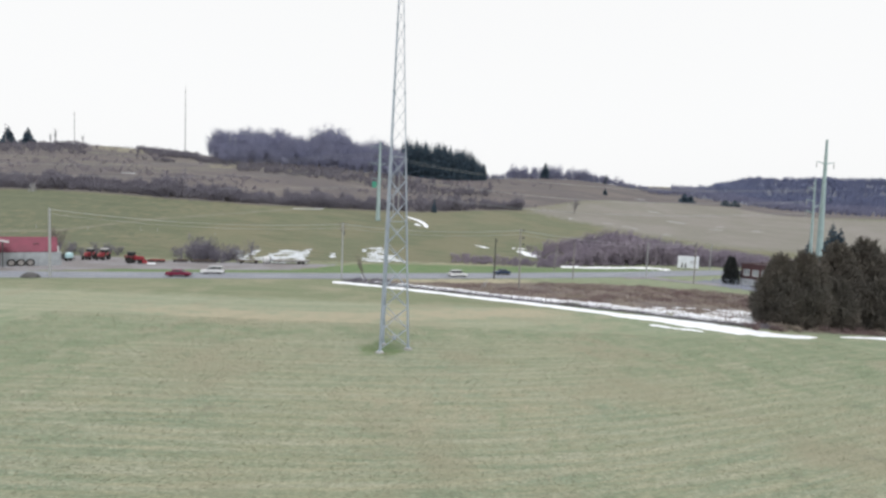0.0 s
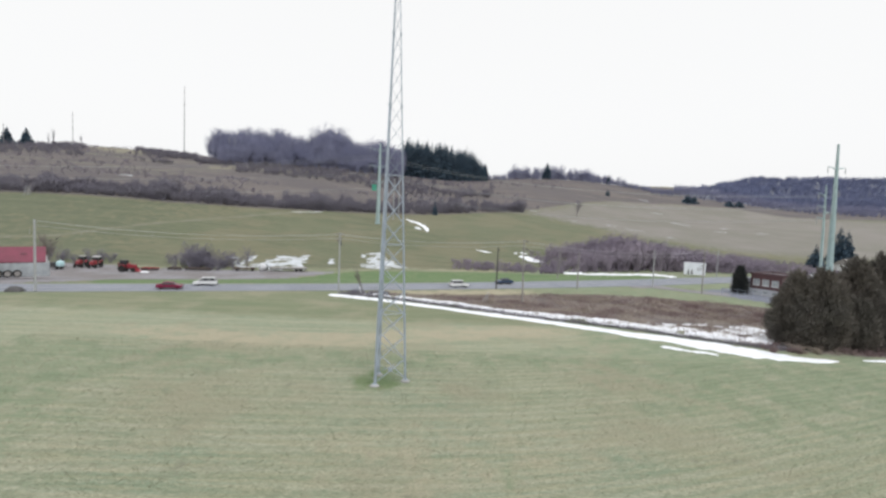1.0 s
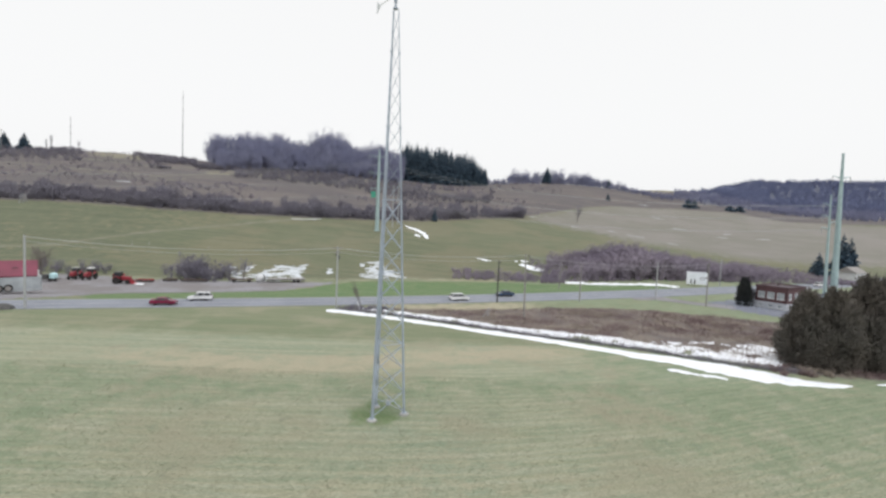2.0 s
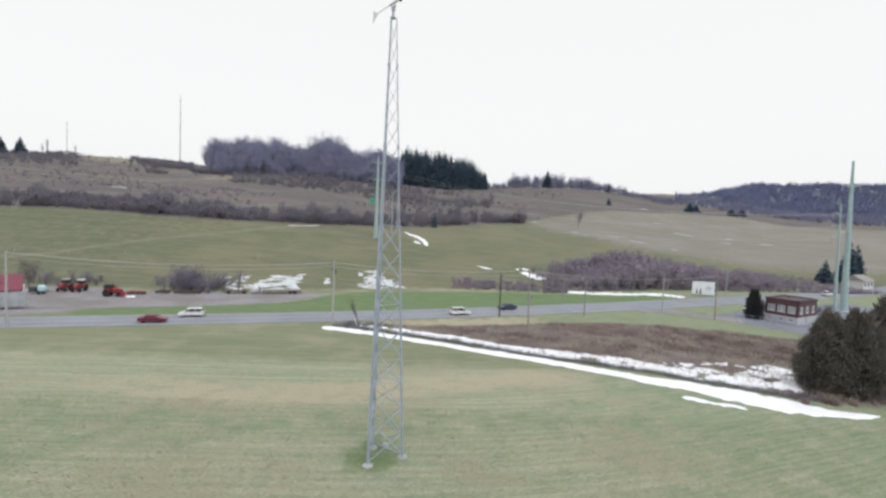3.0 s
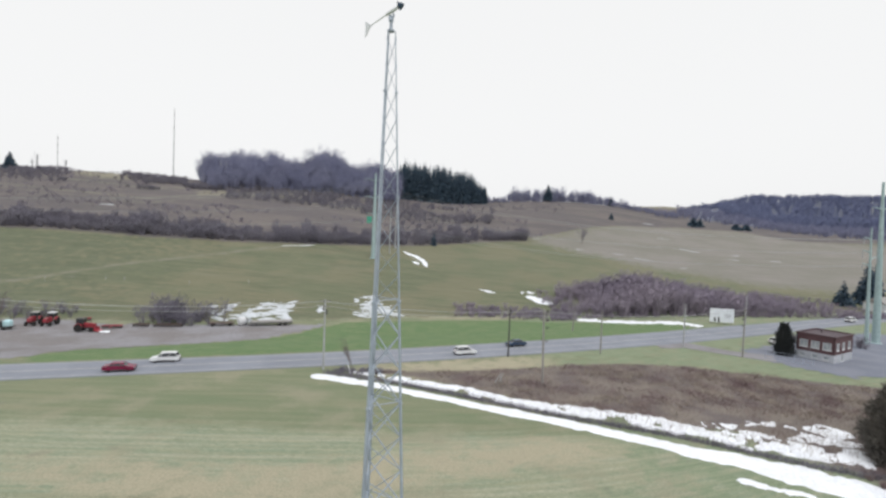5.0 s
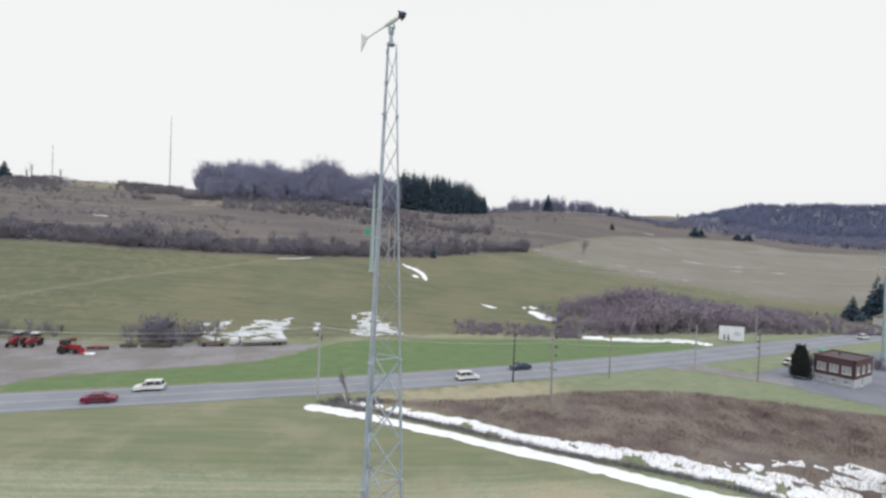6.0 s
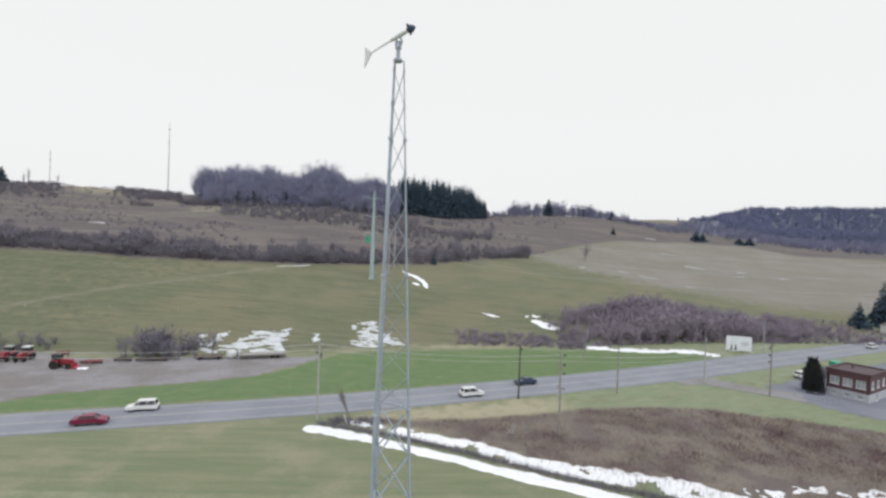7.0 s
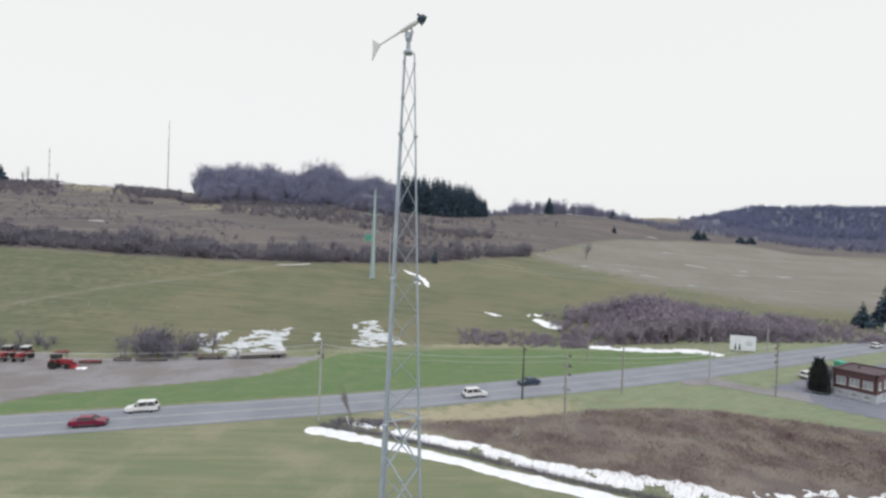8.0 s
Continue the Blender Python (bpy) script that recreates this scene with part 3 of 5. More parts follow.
def cbox(cx, cy, cz, sx, sy, sz, c=0.02):
    """A box with chamfered edges."""
    c = min(c, sx * 0.3, sy * 0.3, sz * 0.3)
    V, F = [], []
    h = (sx / 2, sy / 2, sz / 2)
    idx = {}
    for a in (-1, 1):
        for b in (-1, 1):
            for d in (-1, 1):
                s = (a, b, d)
                for ax in range(3):
                    p = [s[i] * (h[i] - (0 if i == ax else c)) for i in range(3)]
                    idx[s, ax] = len(V)
                    V.append((cx + p[0], cy + p[1], cz + p[2]))
    for ax in range(3):
        o = [i for i in range(3) if i != ax]
        for sg in (-1, 1):
            q = []
            for b, d in ((-1, -1), (1, -1), (1, 1), (-1, 1)):
                s = [0, 0, 0]
                s[ax], s[o[0]], s[o[1]] = sg, b, d
                q.append(idx[tuple(s), ax])
            F.append(q)
        for b in (-1, 1):
            for d in (-1, 1):
                q = []
                for sg, k in ((-1, o[0]), (1, o[0]), (1, o[1]), (-1, o[1])):
                    s = [0, 0, 0]
                    s[ax], s[o[0]], s[o[1]] = sg, b, d
                    q.append(idx[tuple(s), k])
                F.append(q)
    for s in {k[0] for k in idx}:
        F.append([idx[s, 0], idx[s, 1], idx[s, 2]])
    return V, F


def tube(pts, radii, n=8, cap=True):
    """A round bar through points, with a radius at each."""
    P = [Vector(p) for p in pts]
    if isinstance(radii, (int, float)):
        radii = [radii] * len(P)
    V, F = [], []
    for i, p in enumerate(P):
        d = (P[min(i + 1, len(P) - 1)] - P[max(i - 1, 0)]).normalized()
        a = d.orthogonal().normalized() if abs(d.z) < 0.999 else Vector((1, 0, 0))
        b = d.cross(a)
        for k in range(n):
            t = 2 * math.pi * k / n
            V.append(p + (a * math.cos(t) + b * math.sin(t)) * radii[i])
    for i in range(len(P) - 1):
        for k in range(n):
            F.append((i * n + k, i * n + (k + 1) % n, (i + 1) * n + (k + 1) % n, (i + 1) * n + k))
    if cap:
        F += [tuple(range(n))[::-1], tuple(range((len(P) - 1) * n, len(P) * n))]
    return V, F


def bar(p, q, w, t):
    """A square-edged strut from p to q."""
    p, q = Vector(p), Vector(q)
    d = (q - p).normalized()
    a = d.cross(Vector((0, 0, 1)))
    a = a.normalized() if a.length > 1e-4 else Vector((1, 0, 0))
    b = d.cross(a)
    V = [e + a * s * w / 2 + b * r * t / 2 for e in (p, q) for s, r in ((-1, -1), (1, -1), (1, 1), (-1, 1))]
    return V, [(3, 2, 1, 0), (4, 5, 6, 7), (0, 1, 5, 4), (1, 2, 6, 5), (2, 3, 7, 6), (3, 0, 4, 7)]


def lathe(profile, n=20, axis='z'):
    """A turned shape: profile of (radius, along)."""
    V, F = [], []
    for r, a in profile:
        for k in range(n):
            t = 2 * math.pi * k / n
            p = (r * math.cos(t), r * math.sin(t), a)
            V.append(p if axis == 'z' else ((a, p[0], p[1]) if axis == 'x' else (p[0], a, p[1])))
    for i in range(len(profile) - 1):
        for k in range(n):
            F.append((i * n + k, i * n + (k + 1) % n, (i + 1) * n + (k + 1) % n, (i + 1) * n + k))
    F += [tuple(range(n))[::-1], tuple(range((len(profile) - 1) * n, len(profile) * n))]
    return V, F


def moved(shape, m):
    return [m @ Vector(v) for v in shape[0]], shape[1]


def prism(poly, y0, y1):
    """A side profile (x, z) drawn out from y0 to y1."""
    n = len(poly)
    V = [(x, y0, z) for x, z in poly] + [(x, y1, z) for x, z in poly]
    F = [tuple(range(n))[::-1], tuple(range(n, 2 * n))] + [(i, (i + 1) % n, n + (i + 1) % n, n + i) for i in range(n)]
    return V, F


# ---------------------------------------------------------------- lattice tower with the small wind turbine
TX, TY, TOP, SECTION = -2.46, 39.755, 33.1, 5.93
tower = thing("lattice_tower", "tall tapering galvanised steel lattice tower on concrete feet in the field", "tower", TX, TY, 0)
tower.matrix_basis = pose(TX, TY, 0, 0, -0.38, 0)
ANG = [radians(0.8), radians(120.8), radians(240.8)]


def leg_at(k, z):
    r = 1.675 - 0.0427 * z
    return Vector((r * math.cos(ANG[k]), r * math.sin(ANG[k]), z))


def foot_shape(x, y):
    """A poured footing: buried drum, worn collar and a sloping top."""
    return moved(lathe([(0.4, -0.3), (0.41, 0.06), (0.39, 0.11), (0.3, 0.16), (0.12, 0.17)], 14), Matrix.Translation((x, y, 0)))


for k in range(3):
    for i in range(6):
        z0, z1 = max(i * SECTION, 0.2), min((i + 1) * SECTION, TOP)
        r0, r1 = (0.098, 0.088, 0.076, 0.052, 0.042, 0.032)[i], (0.094, 0.084, 0.072, 0.049, 0.039, 0.03)[i]
        if z1 > z0:
            part("leg", tube([leg_at(k, z0), leg_at(k, (z0 + z1) / 2), leg_at(k, z1)], [r0, (r0 + r1) / 2, r1], 8), M_STEEL, tower)
    f = leg_at(k, 0.0)
    part("concrete_foot", foot_shape(f.x, f.y), M_CONCRETE, tower, "pale round concrete footing")
    plate = part("base_plate", cbox(f.x, f.y, 0.2, 0.36, 0.36, 0.05, 0.01), M_STEEL, tower)
    for a in range(4):
        part("anchor_bolt", tube([(f.x + 0.12 * math.cos(a * 1.571 + 0.785), f.y + 0.12 * math.sin(a * 1.571 + 0.785), 0.2), (f.x + 0.12 * math.cos(a * 1.571 + 0.785), f.y + 0.12 * math.sin(a * 1.571 + 0.785), 0.31)], 0.018, 6), M_STEEL, plate)
    for i in range(1, 6):
        w = 0.15 - 0.012 * i
        part("flange", moved(lathe([(w * 0.8, -0.06), (w, -0.04), (w, 0.04), (w * 0.8, 0.06)], 10), Matrix.Translation(leg_at(k, SECTION * i))), M_STEEL, tower)
# the three heavy lower sections are cross-braced, the slim ones above have one rod a panel
levels = [0.3] + [SECTION * i / 3 for i in range(1, 10)]
for a, b in zip(levels[:-1], levels[1:]):
    for k in range(3):
        j = (k + 1) % 3
        part("brace", bar(leg_at(k, a), leg_at(j, b), 0.062, 0.045), M_STEEL, tower)
        part("brace", bar(leg_at(j, a), leg_at(k, b), 0.062, 0.045), M_STEEL, tower)
levels = [3 * SECTION + SECTION * i / 4 for i in range(11)]
for i, (a, b) in enumerate(zip(levels[:-1], levels[1:])):
    for k in range(3):
        j = (k + 1) % 3
        lo, hi = (k, j) if k == 1 else (j, k)
        part("brace_rod", tube([leg_at(lo, a), leg_at(hi, b)], 0.024 if k == 0 else 0.015, 6), M_STEEL, tower)
        part("gusset", bar(leg_at(hi, b) * 0.985 + Vector((0, 0, b * 0.015 - 0.1)), leg_at(hi, b) * 0.985 + Vector((0, 0, b * 0.015 + 0.1)), 0.09, 0.03), M_STEEL, tower)
for i in (1, 2, 3):
    for k in range(3):
        part("girt", bar(leg_at(k, SECTION * i + 0.12), leg_at((k + 1) % 3, SECTION * i + 0.12), 0.055, 0.045), M_STEEL, tower)
inset = [leg_at(2, z) * 0.93 + Vector((0.05, 0.1, z * 0.07)) for z in (0.3, 10, 20, 30)]
part("conduit", tube(inset, 0.03, 6), M_STEEL, tower, "thin grey cable conduit up one leg")
bx = (leg_at(2, 1.3) + leg_at(0, 1.3)) / 2
box = part("switch_box", cbox(bx.x, bx.y - 0.08, 1.3, 0.36, 0.2, 0.44, 0.03), M_CONCRETE, tower, "small pale electrical box on the bracing")
part("box_door", cbox(bx.x, bx.y - 0.19, 1.29, 0.3, 0.02, 0.36, 0.005), M_STEEL, box)
part("top_plate", moved(lathe([(0.2, -0.05), (0.21, 0.0), (0.2, 0.05), (0.1, 0.1), (0.08, 0.4), (0.11, 0.5)], 14), Matrix.Translation((0, 0, TOP))), M_STEEL, tower)

turbine = thing("wind_turbine", "small pale wind turbine with navy nose and flared tail", "wind turbine", TX - 0.22, TY, TOP + 0.5, -50)
turbine.matrix_basis = pose(TX - 0.22, TY, TOP + 0.5, 0, -3, -50)
part("yaw_head", lathe([(0.12, 0), (0.14, 0.08), (0.11, 0.16), (0.09, 0.34)], 14), M_STEEL, turbine)
part("yaw_yoke", join(tube([(-0.12, 0, 0.1), (-0.2, 0, 0.3), (-0.12, 0, 0.45)], 0.05, 8), tube([(0.16, 0, 0.1), (0.26, 0, 0.28), (0.16, 0, 0.45)], 0.045, 8)), M_STEEL, turbine)
part("nacelle", moved(lathe([(0.05, -0.7), (0.085, -0.55), (0.105, 0.0), (0.095, 0.35), (0.065, 0.56)], 16, 'x'), Matrix.Translation((0.1, 0, 0.58))), M_TURBINE, turbine)
nose = part("rotor_hub", moved(lathe([(0.08, 0.05), (0.15, 0.12), (0.18, 0.24), (0.13, 0.38), (0.04, 0.5)], 16, 'x'), Matrix.Translation((0.64, 0, 0.58))), M_NAVY, turbine, "dark navy rotor nose cone")
for k in range(3):
    t = k * 2.094 + 0.5
    d = Vector((0, math.cos(t), math.sin(t)))
    part("blade_root", bar(Vector((0.89, 0, 0.58)) + d * 0.12, Vector((0.89, 0, 0.58)) + d * 0.26, 0.09, 0.05), M_NAVY, nose)
part("tail_boom", tube([(-0.6, 0, 0.58), (-1.4, 0, 0.57), (-2.35, 0, 0.55)], [0.045, 0.036, 0.032], 10), M_TURBINE, turbine)
part("tail_fin", prism([(-2.1, 0.55), (-2.75, 1.0), (-2.72, 0.55), (-2.8, 0.02)], -0.02, 0.02), M_TURBINE, turbine, "flared pale grey tail fin")

# ---------------------------------------------------------------- poles and wires
def wood_pole(x, y, h, mat, label, arms=(), cans=(), lean=(0, 0), r=0.16, group="roadside poles"):
    p = thing("utility_pole", label, "utility pole", x, y, float(gz(x, y)), group=group)
    part("shaft", tube([(0, 0, -0.3), (lean[0] * 0.5, lean[1] * 0.5, h * 0.5), (lean[0], lean[1], h)], [r, r * 0.85, r * 0.65], 10), mat, p)
    for z, half, a in arms:
        dx, dy = math.cos(a) * half, math.sin(a) * half
        part("crossarm", bar((-dx, -dy, z), (dx, dy, z), 0.12, 0.1), M_POLE, p)
        for s in (-0.9, -0.3, 0.3, 0.9):
            part("insulator", moved(lathe([(0.05, 0), (0.07, 0.05), (0.04, 0.12), (0.06, 0.16)], 8), Matrix.Translation((dx * s, dy * s, z + 0.05))), M_DARK, p)
    for dx, dy, z in cans:
        part("insulator", moved(lathe([(0.06, 0), (0.13, 0.06), (0.13, 0.3), (0.06, 0.36)], 10, 'x'), Matrix.Translation((dx, dy, z))), M_DARK, p, "dark post insulator")
    return p


wood_pole(-62.2, 74.7, 11.4, M_POLE_PALE, "pale grey utility pole beside the road edge", r=0.2)
wood_pole(-16.5, 86.1, 10.9, M_POLE_PALE, "pale utility pole with cluttered top at the ditch end", arms=[(10.6, 0.8, 0.3), (9.8, 0.7, 0.3)], cans=[(0.1, 0, 9.2), (-0.45, 0, 9.4), (0.1, 0, 8.8)])
wood_pole(13.7, 98.4, 8.7, M_DARK, "dark wooden utility pole beside the road", cans=[(0.1, 0, 8.2)])
wood_pole(16.6, 83, 11.2, M_POLE, "tall grey pole with stacked insulators in the weeds", arms=[(9.4, 0.7, 2.2), (6.4, 0.6, 2.2)], cans=[(0.15, 0, 10.9), (0.15, 0, 9.6), (0.15, 0, 8.4)], lean=(-0.25, 0))
wood_pole(32, 103.5, 8.2, M_POLE, "plain grey wooden pole beside the road")
wood_pole(52.3, 112.3, 8.9, M_POLE_PALE, "plain pale pole beside the road")
wood_pole(59.9, 104.6, 9.6, M_POLE, "grey pole with stacked insulators beside the lot", arms=[(9.0, 0.5, 0.4)], cans=[(-0.5, 0, 8.6), (-0.5, 0, 7.4), (-0.5, 0, 6.2)])
wood_pole(33.7, 128.9, 7.2, M_POLE, "leaning weathered pole across the road", lean=(0.5, 0))
wood_pole(85.7, 144.5, 8.0, M_POLE_PALE, "plain pale pole beside the billboard")
wood_pole(-166, 382, 18, M_POLE_PALE, "pale hilltop pole in front of bare woods", group="hilltop poles", r=0.3)
wood_pole(-162, 382, 18, M_POLE_PALE, "pale hilltop pole in front of bare woods", group="hilltop poles", r=0.3)
wood_pole(-20, 215.5, 18.3, M_POLE_PALE, "slim grey pole on the hillside", group="hilltop poles", r=0.28)
wood_pole(-18.5, 224.5, 19.5, M_POLE_PALE, "slim grey pole on the hillside", group="hilltop poles", r=0.28)


def steel_pole(x, y, h, r, arms, label, sign=False, lean=0.0):
    z0 = float(gz(x, y))
    p = thing("transmission_pole", label, "transmission pole", x, y, z0, group="steel transmission poles")
    part("shaft", tube([(0, 0, -0.3), (0, 0, h * 0.5), (0, 0, h)], [r, r * 0.68, r * 0.32], 12), M_TEAL, p)
    part("base_flange", lathe([(r * 1.5, -0.1), (r * 1.5, 0.12), (r * 1.1, 0.2)], 14), M_TEAL, p)
    if lean:
        p.matrix_basis = pose(x, y, z0, 0, lean, 0)
    for z, length, a in arms:
        d = Vector((math.cos(a), math.sin(a), 0))
        arm = part("arm", tube([(0, 0, z), d * length * 0.6 + Vector((0, 0, z + 0.45)), d * length + Vector((0, 0, z + 0.6))], [0.16, 0.12, 0.07], 8), M_TEAL, p)
        e = d * length + Vector((0, 0, z + 0.5))
        part("insulator", tube([e, e - Vector((0, 0, 0.8)), e - Vector((0, 0, 1.6))], [0.07, 0.11, 0.06], 8), M_POLE_PALE, arm)
    if sign:
        part("sign_plate", cbox(-1.9, -0.4, h * 0.45, 2.0, 0.12, 2.6, 0.05), M_SIGN, p, "square green plate on the pole")
    return p


M_SIGN = worn("green_sign", (0.05, 0.36, 0.25), (0.06, 0.30, 0.22), 1.0, 8.0, 0.5)
A1 = radians(200)
steel_pole(-25.3, 204.4, 33.5, 0.95, [(30.5, 4.2, A1), (30.5, 3.2, A1 + 3.14), (23.6, 4.2, A1), (23.6, 3.2, A1 + 3.14), (17.2, 3.3, A1), (17.2, 2.8, A1 + 3.14)], "tall pale green steel transmission pole on the hillside", sign=True)
steel_pole(103.2, 123.8, 37.4, 0.85, [(31.0, 3.4, A1), (31.0, 3.4, A1 + 3.14)], "very tall pale green steel transmission pole behind cedars", lean=-1.2)
steel_pole(99.9, 122.6, 26.8, 0.45, [(24, 2.6, A1), (21.0, 2.8, A1), (18, 2.8, A1), (19.5, 2.4, A1 + 3.14)], "slim pale green steel pole with stacked arms", lean=-1.2)
for x, y, h, lab in ((-196, 372, 52, "slim dark steel mast on the hill crest"), (-275, 365, 25.0, "thin dark steel mast on the hill crest"), (-338, 378, 16.0, "thin dark mast on the hill crest")):
    m = thing("mast", lab, "mast", x, y, float(gz(x, y)))
    part("shaft", tube([(0, 0, -0.5), (0, 0, h * 0.6), (0, 0, h)], [0.36, 0.28, 0.12] if h > 25 else [0.22, 0.18, 0.1], 8), M_POLE_PALE, m)
    for z in (0.5, 0.72, 0.9):
        part("collar", moved(lathe([(0.5, -0.15), (0.55, 0), (0.5, 0.15)], 8), Matrix.Translation((0, 0, h * z))), M_DARK, m)


def wire(name, p, q, sag, r, label):
    p, q = Vector(p), Vector(q)
    pts = [p.lerp(q, t / 14) - Vector((0, 0, sag * 4 * (t / 14) * (1 - t / 14))) for t in range(15)]
    me = mesh_of(name, *tube(pts, r, 4))
    me.materials.append(M_WIRE)
    return tagged(new(name, me), label, "cable")


for s, z in ((-0.6, 10.6), (0.6, 10.6), (0, 9.9)):
    wire("power_line", (-62.2, 74.7 + s * 0.3, z + 0.6), (-16.5 + s, 86.1, z), 1.1, 0.021, "sagging dark power line between roadside poles")
    wire("power_line", (-16.5 + s, 86.1, z), (16.6 + s * 0.5, 83.0, z + 0.3), 0.8, 0.021, "sagging dark power line between roadside poles")
    wire("power_line", (16.6 + s * 0.5, 83.0, z + 0.2), (59.9 + s * 0.4, 104.6, z - 1.4), 1.0, 0.021, "sagging dark power line between roadside poles")
for z, k in ((30.5, 24.0), (23.6, 21.0), (17.2, 18.0)):
    for s in (-1, 1):
        a = Vector((-25.3, 204.4, float(gz(-25.3, 204.4)) + z - 2.5)) + Vector((-4.2 * s, -1.5 * s, 0))
        wire("transmission_line", a, (100.3 - 2.6 * s, 122.6 - 0.9 * s, k), 5.0, 0.035, "long sagging transmission line over the hillside")
        wire("transmission_line", a, (-280 - 4 * s, 215, k + 6), 5.0, 0.035, "long sagging transmission line over the hillside")

# ---------------------------------------------------------------- brick building, lot and billboard
HX, HY = 72.2, 107.2
hang = math.degrees(math.atan2(-0.85, 0.53))
house = thing("brick_building", "small flat-roofed red brick building over white painted ground storey", "building", HX, HY, 0, hang)
# local x runs along the windowed face, local y runs back from it
L, W, HB, HT = 6.2, 8.6, 1.55, 4.75


def wall_with_openings(length, z0, z1, openings, thick):
    """A wall along x with rectangular openings (x0, x1, z0, z1)."""
    xs = sorted({0, length, *(v for o in openings for v in o[:2])})
    zs = sorted({z0, z1, *(v for o in openings for v in o[2:])})
    shapes = []
    for a, b in zip(xs[:-1], xs[1:]):
        for c, d in zip(zs[:-1], zs[1:]):
            mx, mz = (a + b) / 2, (c + d) / 2
            if any(o[0] < mx < o[1] and o[2] < mz < o[3] for o in openings):
                continue
            V = [(a, 0, c), (b, 0, c), (b, thick, c), (a, thick, c), (a, 0, d), (b, 0, d), (b, thick, d), (a, thick, d)]
            shapes.append((V, [(3, 2, 1, 0), (4, 5, 6, 7), (0, 1, 5, 4), (1, 2, 6, 5), (2, 3, 7, 6), (3, 0, 4, 7)]))
    return join(*shapes)


def face_window(parent, o, m, mullions=1):
    a, b, c, d = o
    f = 0.07
    w = part("window", moved(join(cbox((a + b) / 2, 0.06, c + f / 2, b - a, 0.1, f, 0.01), cbox((a + b) / 2, 0.06, d - f / 2, b - a, 0.1, f, 0.01),
             cbox(a + f / 2, 0.06, (c + d) / 2, f, 0.1, d - c, 0.01), cbox(b - f / 2, 0.06, (c + d) / 2, f, 0.1, d - c, 0.01),
             *[cbox(a + (b - a) * (k + 1) / (mullions + 1), 0.06, (c + d) / 2, 0.06, 0.08, d - c, 0.01) for k in range(mullions)]), m), M_WHITE, parent)
    part("pane", moved(cbox((a + b) / 2, 0.09, (c + d) / 2, b - a - 0.06, 0.02, d - c - 0.06, 0.004), m), M_GLASS, w)
    part("sill", moved(cbox((a + b) / 2, -0.05, c - 0.05, b - a + 0.2, 0.16, 0.09, 0.02), m), M_WHITE, w)


for m, length, ops, low in ((Matrix.Identity(4), L, [(0.5, 1.9, 2.35, 3.75), (2.4, 3.8, 2.35, 3.75), (4.3, 5.7, 2.35, 3.75)], [(0.6, 1.6, 0.5, 1.2), (2.6, 3.6, 0.5, 1.2), (4.5, 5.5, 0.5, 1.2)]),
                            (pose(L, 0, 0, 0, 0, 90), W, [(0.9, 2.2, 2.35, 3.75), (3.6, 4.9, 2.35, 3.75), (6.3, 7.6, 2.35, 3.75)], [(3.4, 4.4, 0.05, 1.5)]),
                            (pose(L, W, 0, 0, 0, 180), L, [], []), (pose(0, W, 0, 0, 0, 270), W, [], [])):
    part("brick_wall", moved(wall_with_openings(length, HB, HT, ops, 0.25), m), M_BRICK, house)
    part("white_wall", moved(wall_with_openings(length, -0.2, HB, low, 0.22), m @ Matrix.Translation((0, -0.02, 0))), M_BLOCK, house, "white painted block ground storey")
    part("parapet", moved(cbox(length / 2, 0.02, HT + 0.14, length + 0.3, 0.34, 0.28, 0.03), m), M_BRICK, house)
    part("coping", moved(cbox(length / 2, 0.02, HT + 0.31, length + 0.36, 0.42, 0.06, 0.015), m), M_FLATROOF, house)
    for o in ops:
        face_window(house, o, m)
    for o in low:
        face_window(house, o, m, 0)
part("roof", cbox(L / 2, W / 2, HT + 0.02, L - 0.3, W - 0.3, 0.12, 0.01), M_FLATROOF, house, "flat dark reddish-grey roof")
part("roof_vent", lathe([(0.16, HT), (0.16, HT + 0.5), (0.24, HT + 0.52), (0.2, HT + 0.66), (0.05, HT + 0.7)], 12), M_FLATROOF, house).location = (L * 0.35, W * 0.6, 0)

board = thing("billboard", "white roadside billboard with dark shapes on short posts", "billboard", 77.6, 142.0, 0, -14)
part("panel", cbox(0, 0, 2.35, 5.9, 0.25, 3.7, 0.03), M_BOARD, board)
for x in (-2.4, -0.8, 0.8, 2.4):
    part("post", bar((x, 0.2, -0.2), (x, 0.2, 3.2), 0.18, 0.18), M_POLE, board)
for x, h in ((-1.7, 1.5), (-0.75, 1.6)):
    part("printed_shape", prism([(x - 0.28, 0.7), (x + 0.28, 0.7), (x + 0.12, 0.7 + h * 0.75), (x, 0.7 + h), (x - 0.12, 0.7 + h * 0.75)], -0.145, -0.13), M_DARK, board, "dark tapered printed shape")
for z, w in ((2.7, 1.6), (2.3, 1.9), (1.9, 1.2)):
    part("printed_bar", cbox(1.3, -0.132, z, w, 0.012, 0.16, 0.003), M_POLE_PALE, board, "pale grey printed bar")

bin_green = thing("waste_bin", "green steel waste bin on the verge behind the brick building", "waste bin", 91.5, 128.5, 0, 25)
part("bin_body", prism([(-1.0, 0.12), (1.0, 0.12), (1.15, 1.45), (-1.15, 1.45)], -0.75, 0.75), M_SIGN, bin_green)
part("lid", moved(cbox(0, 0, 0, 2.36, 1.6, 0.08, 0.02), Matrix.Translation((0, 0, 1.52)) @ Matrix.Rotation(radians(6), 4, 'X')), M_SIGN, bin_green)
for x in (-0.8, 0.8):
    part("skid", cbox(x, 0, 0.06, 0.16, 1.5, 0.12, 0.02), M_DARK, bin_green)

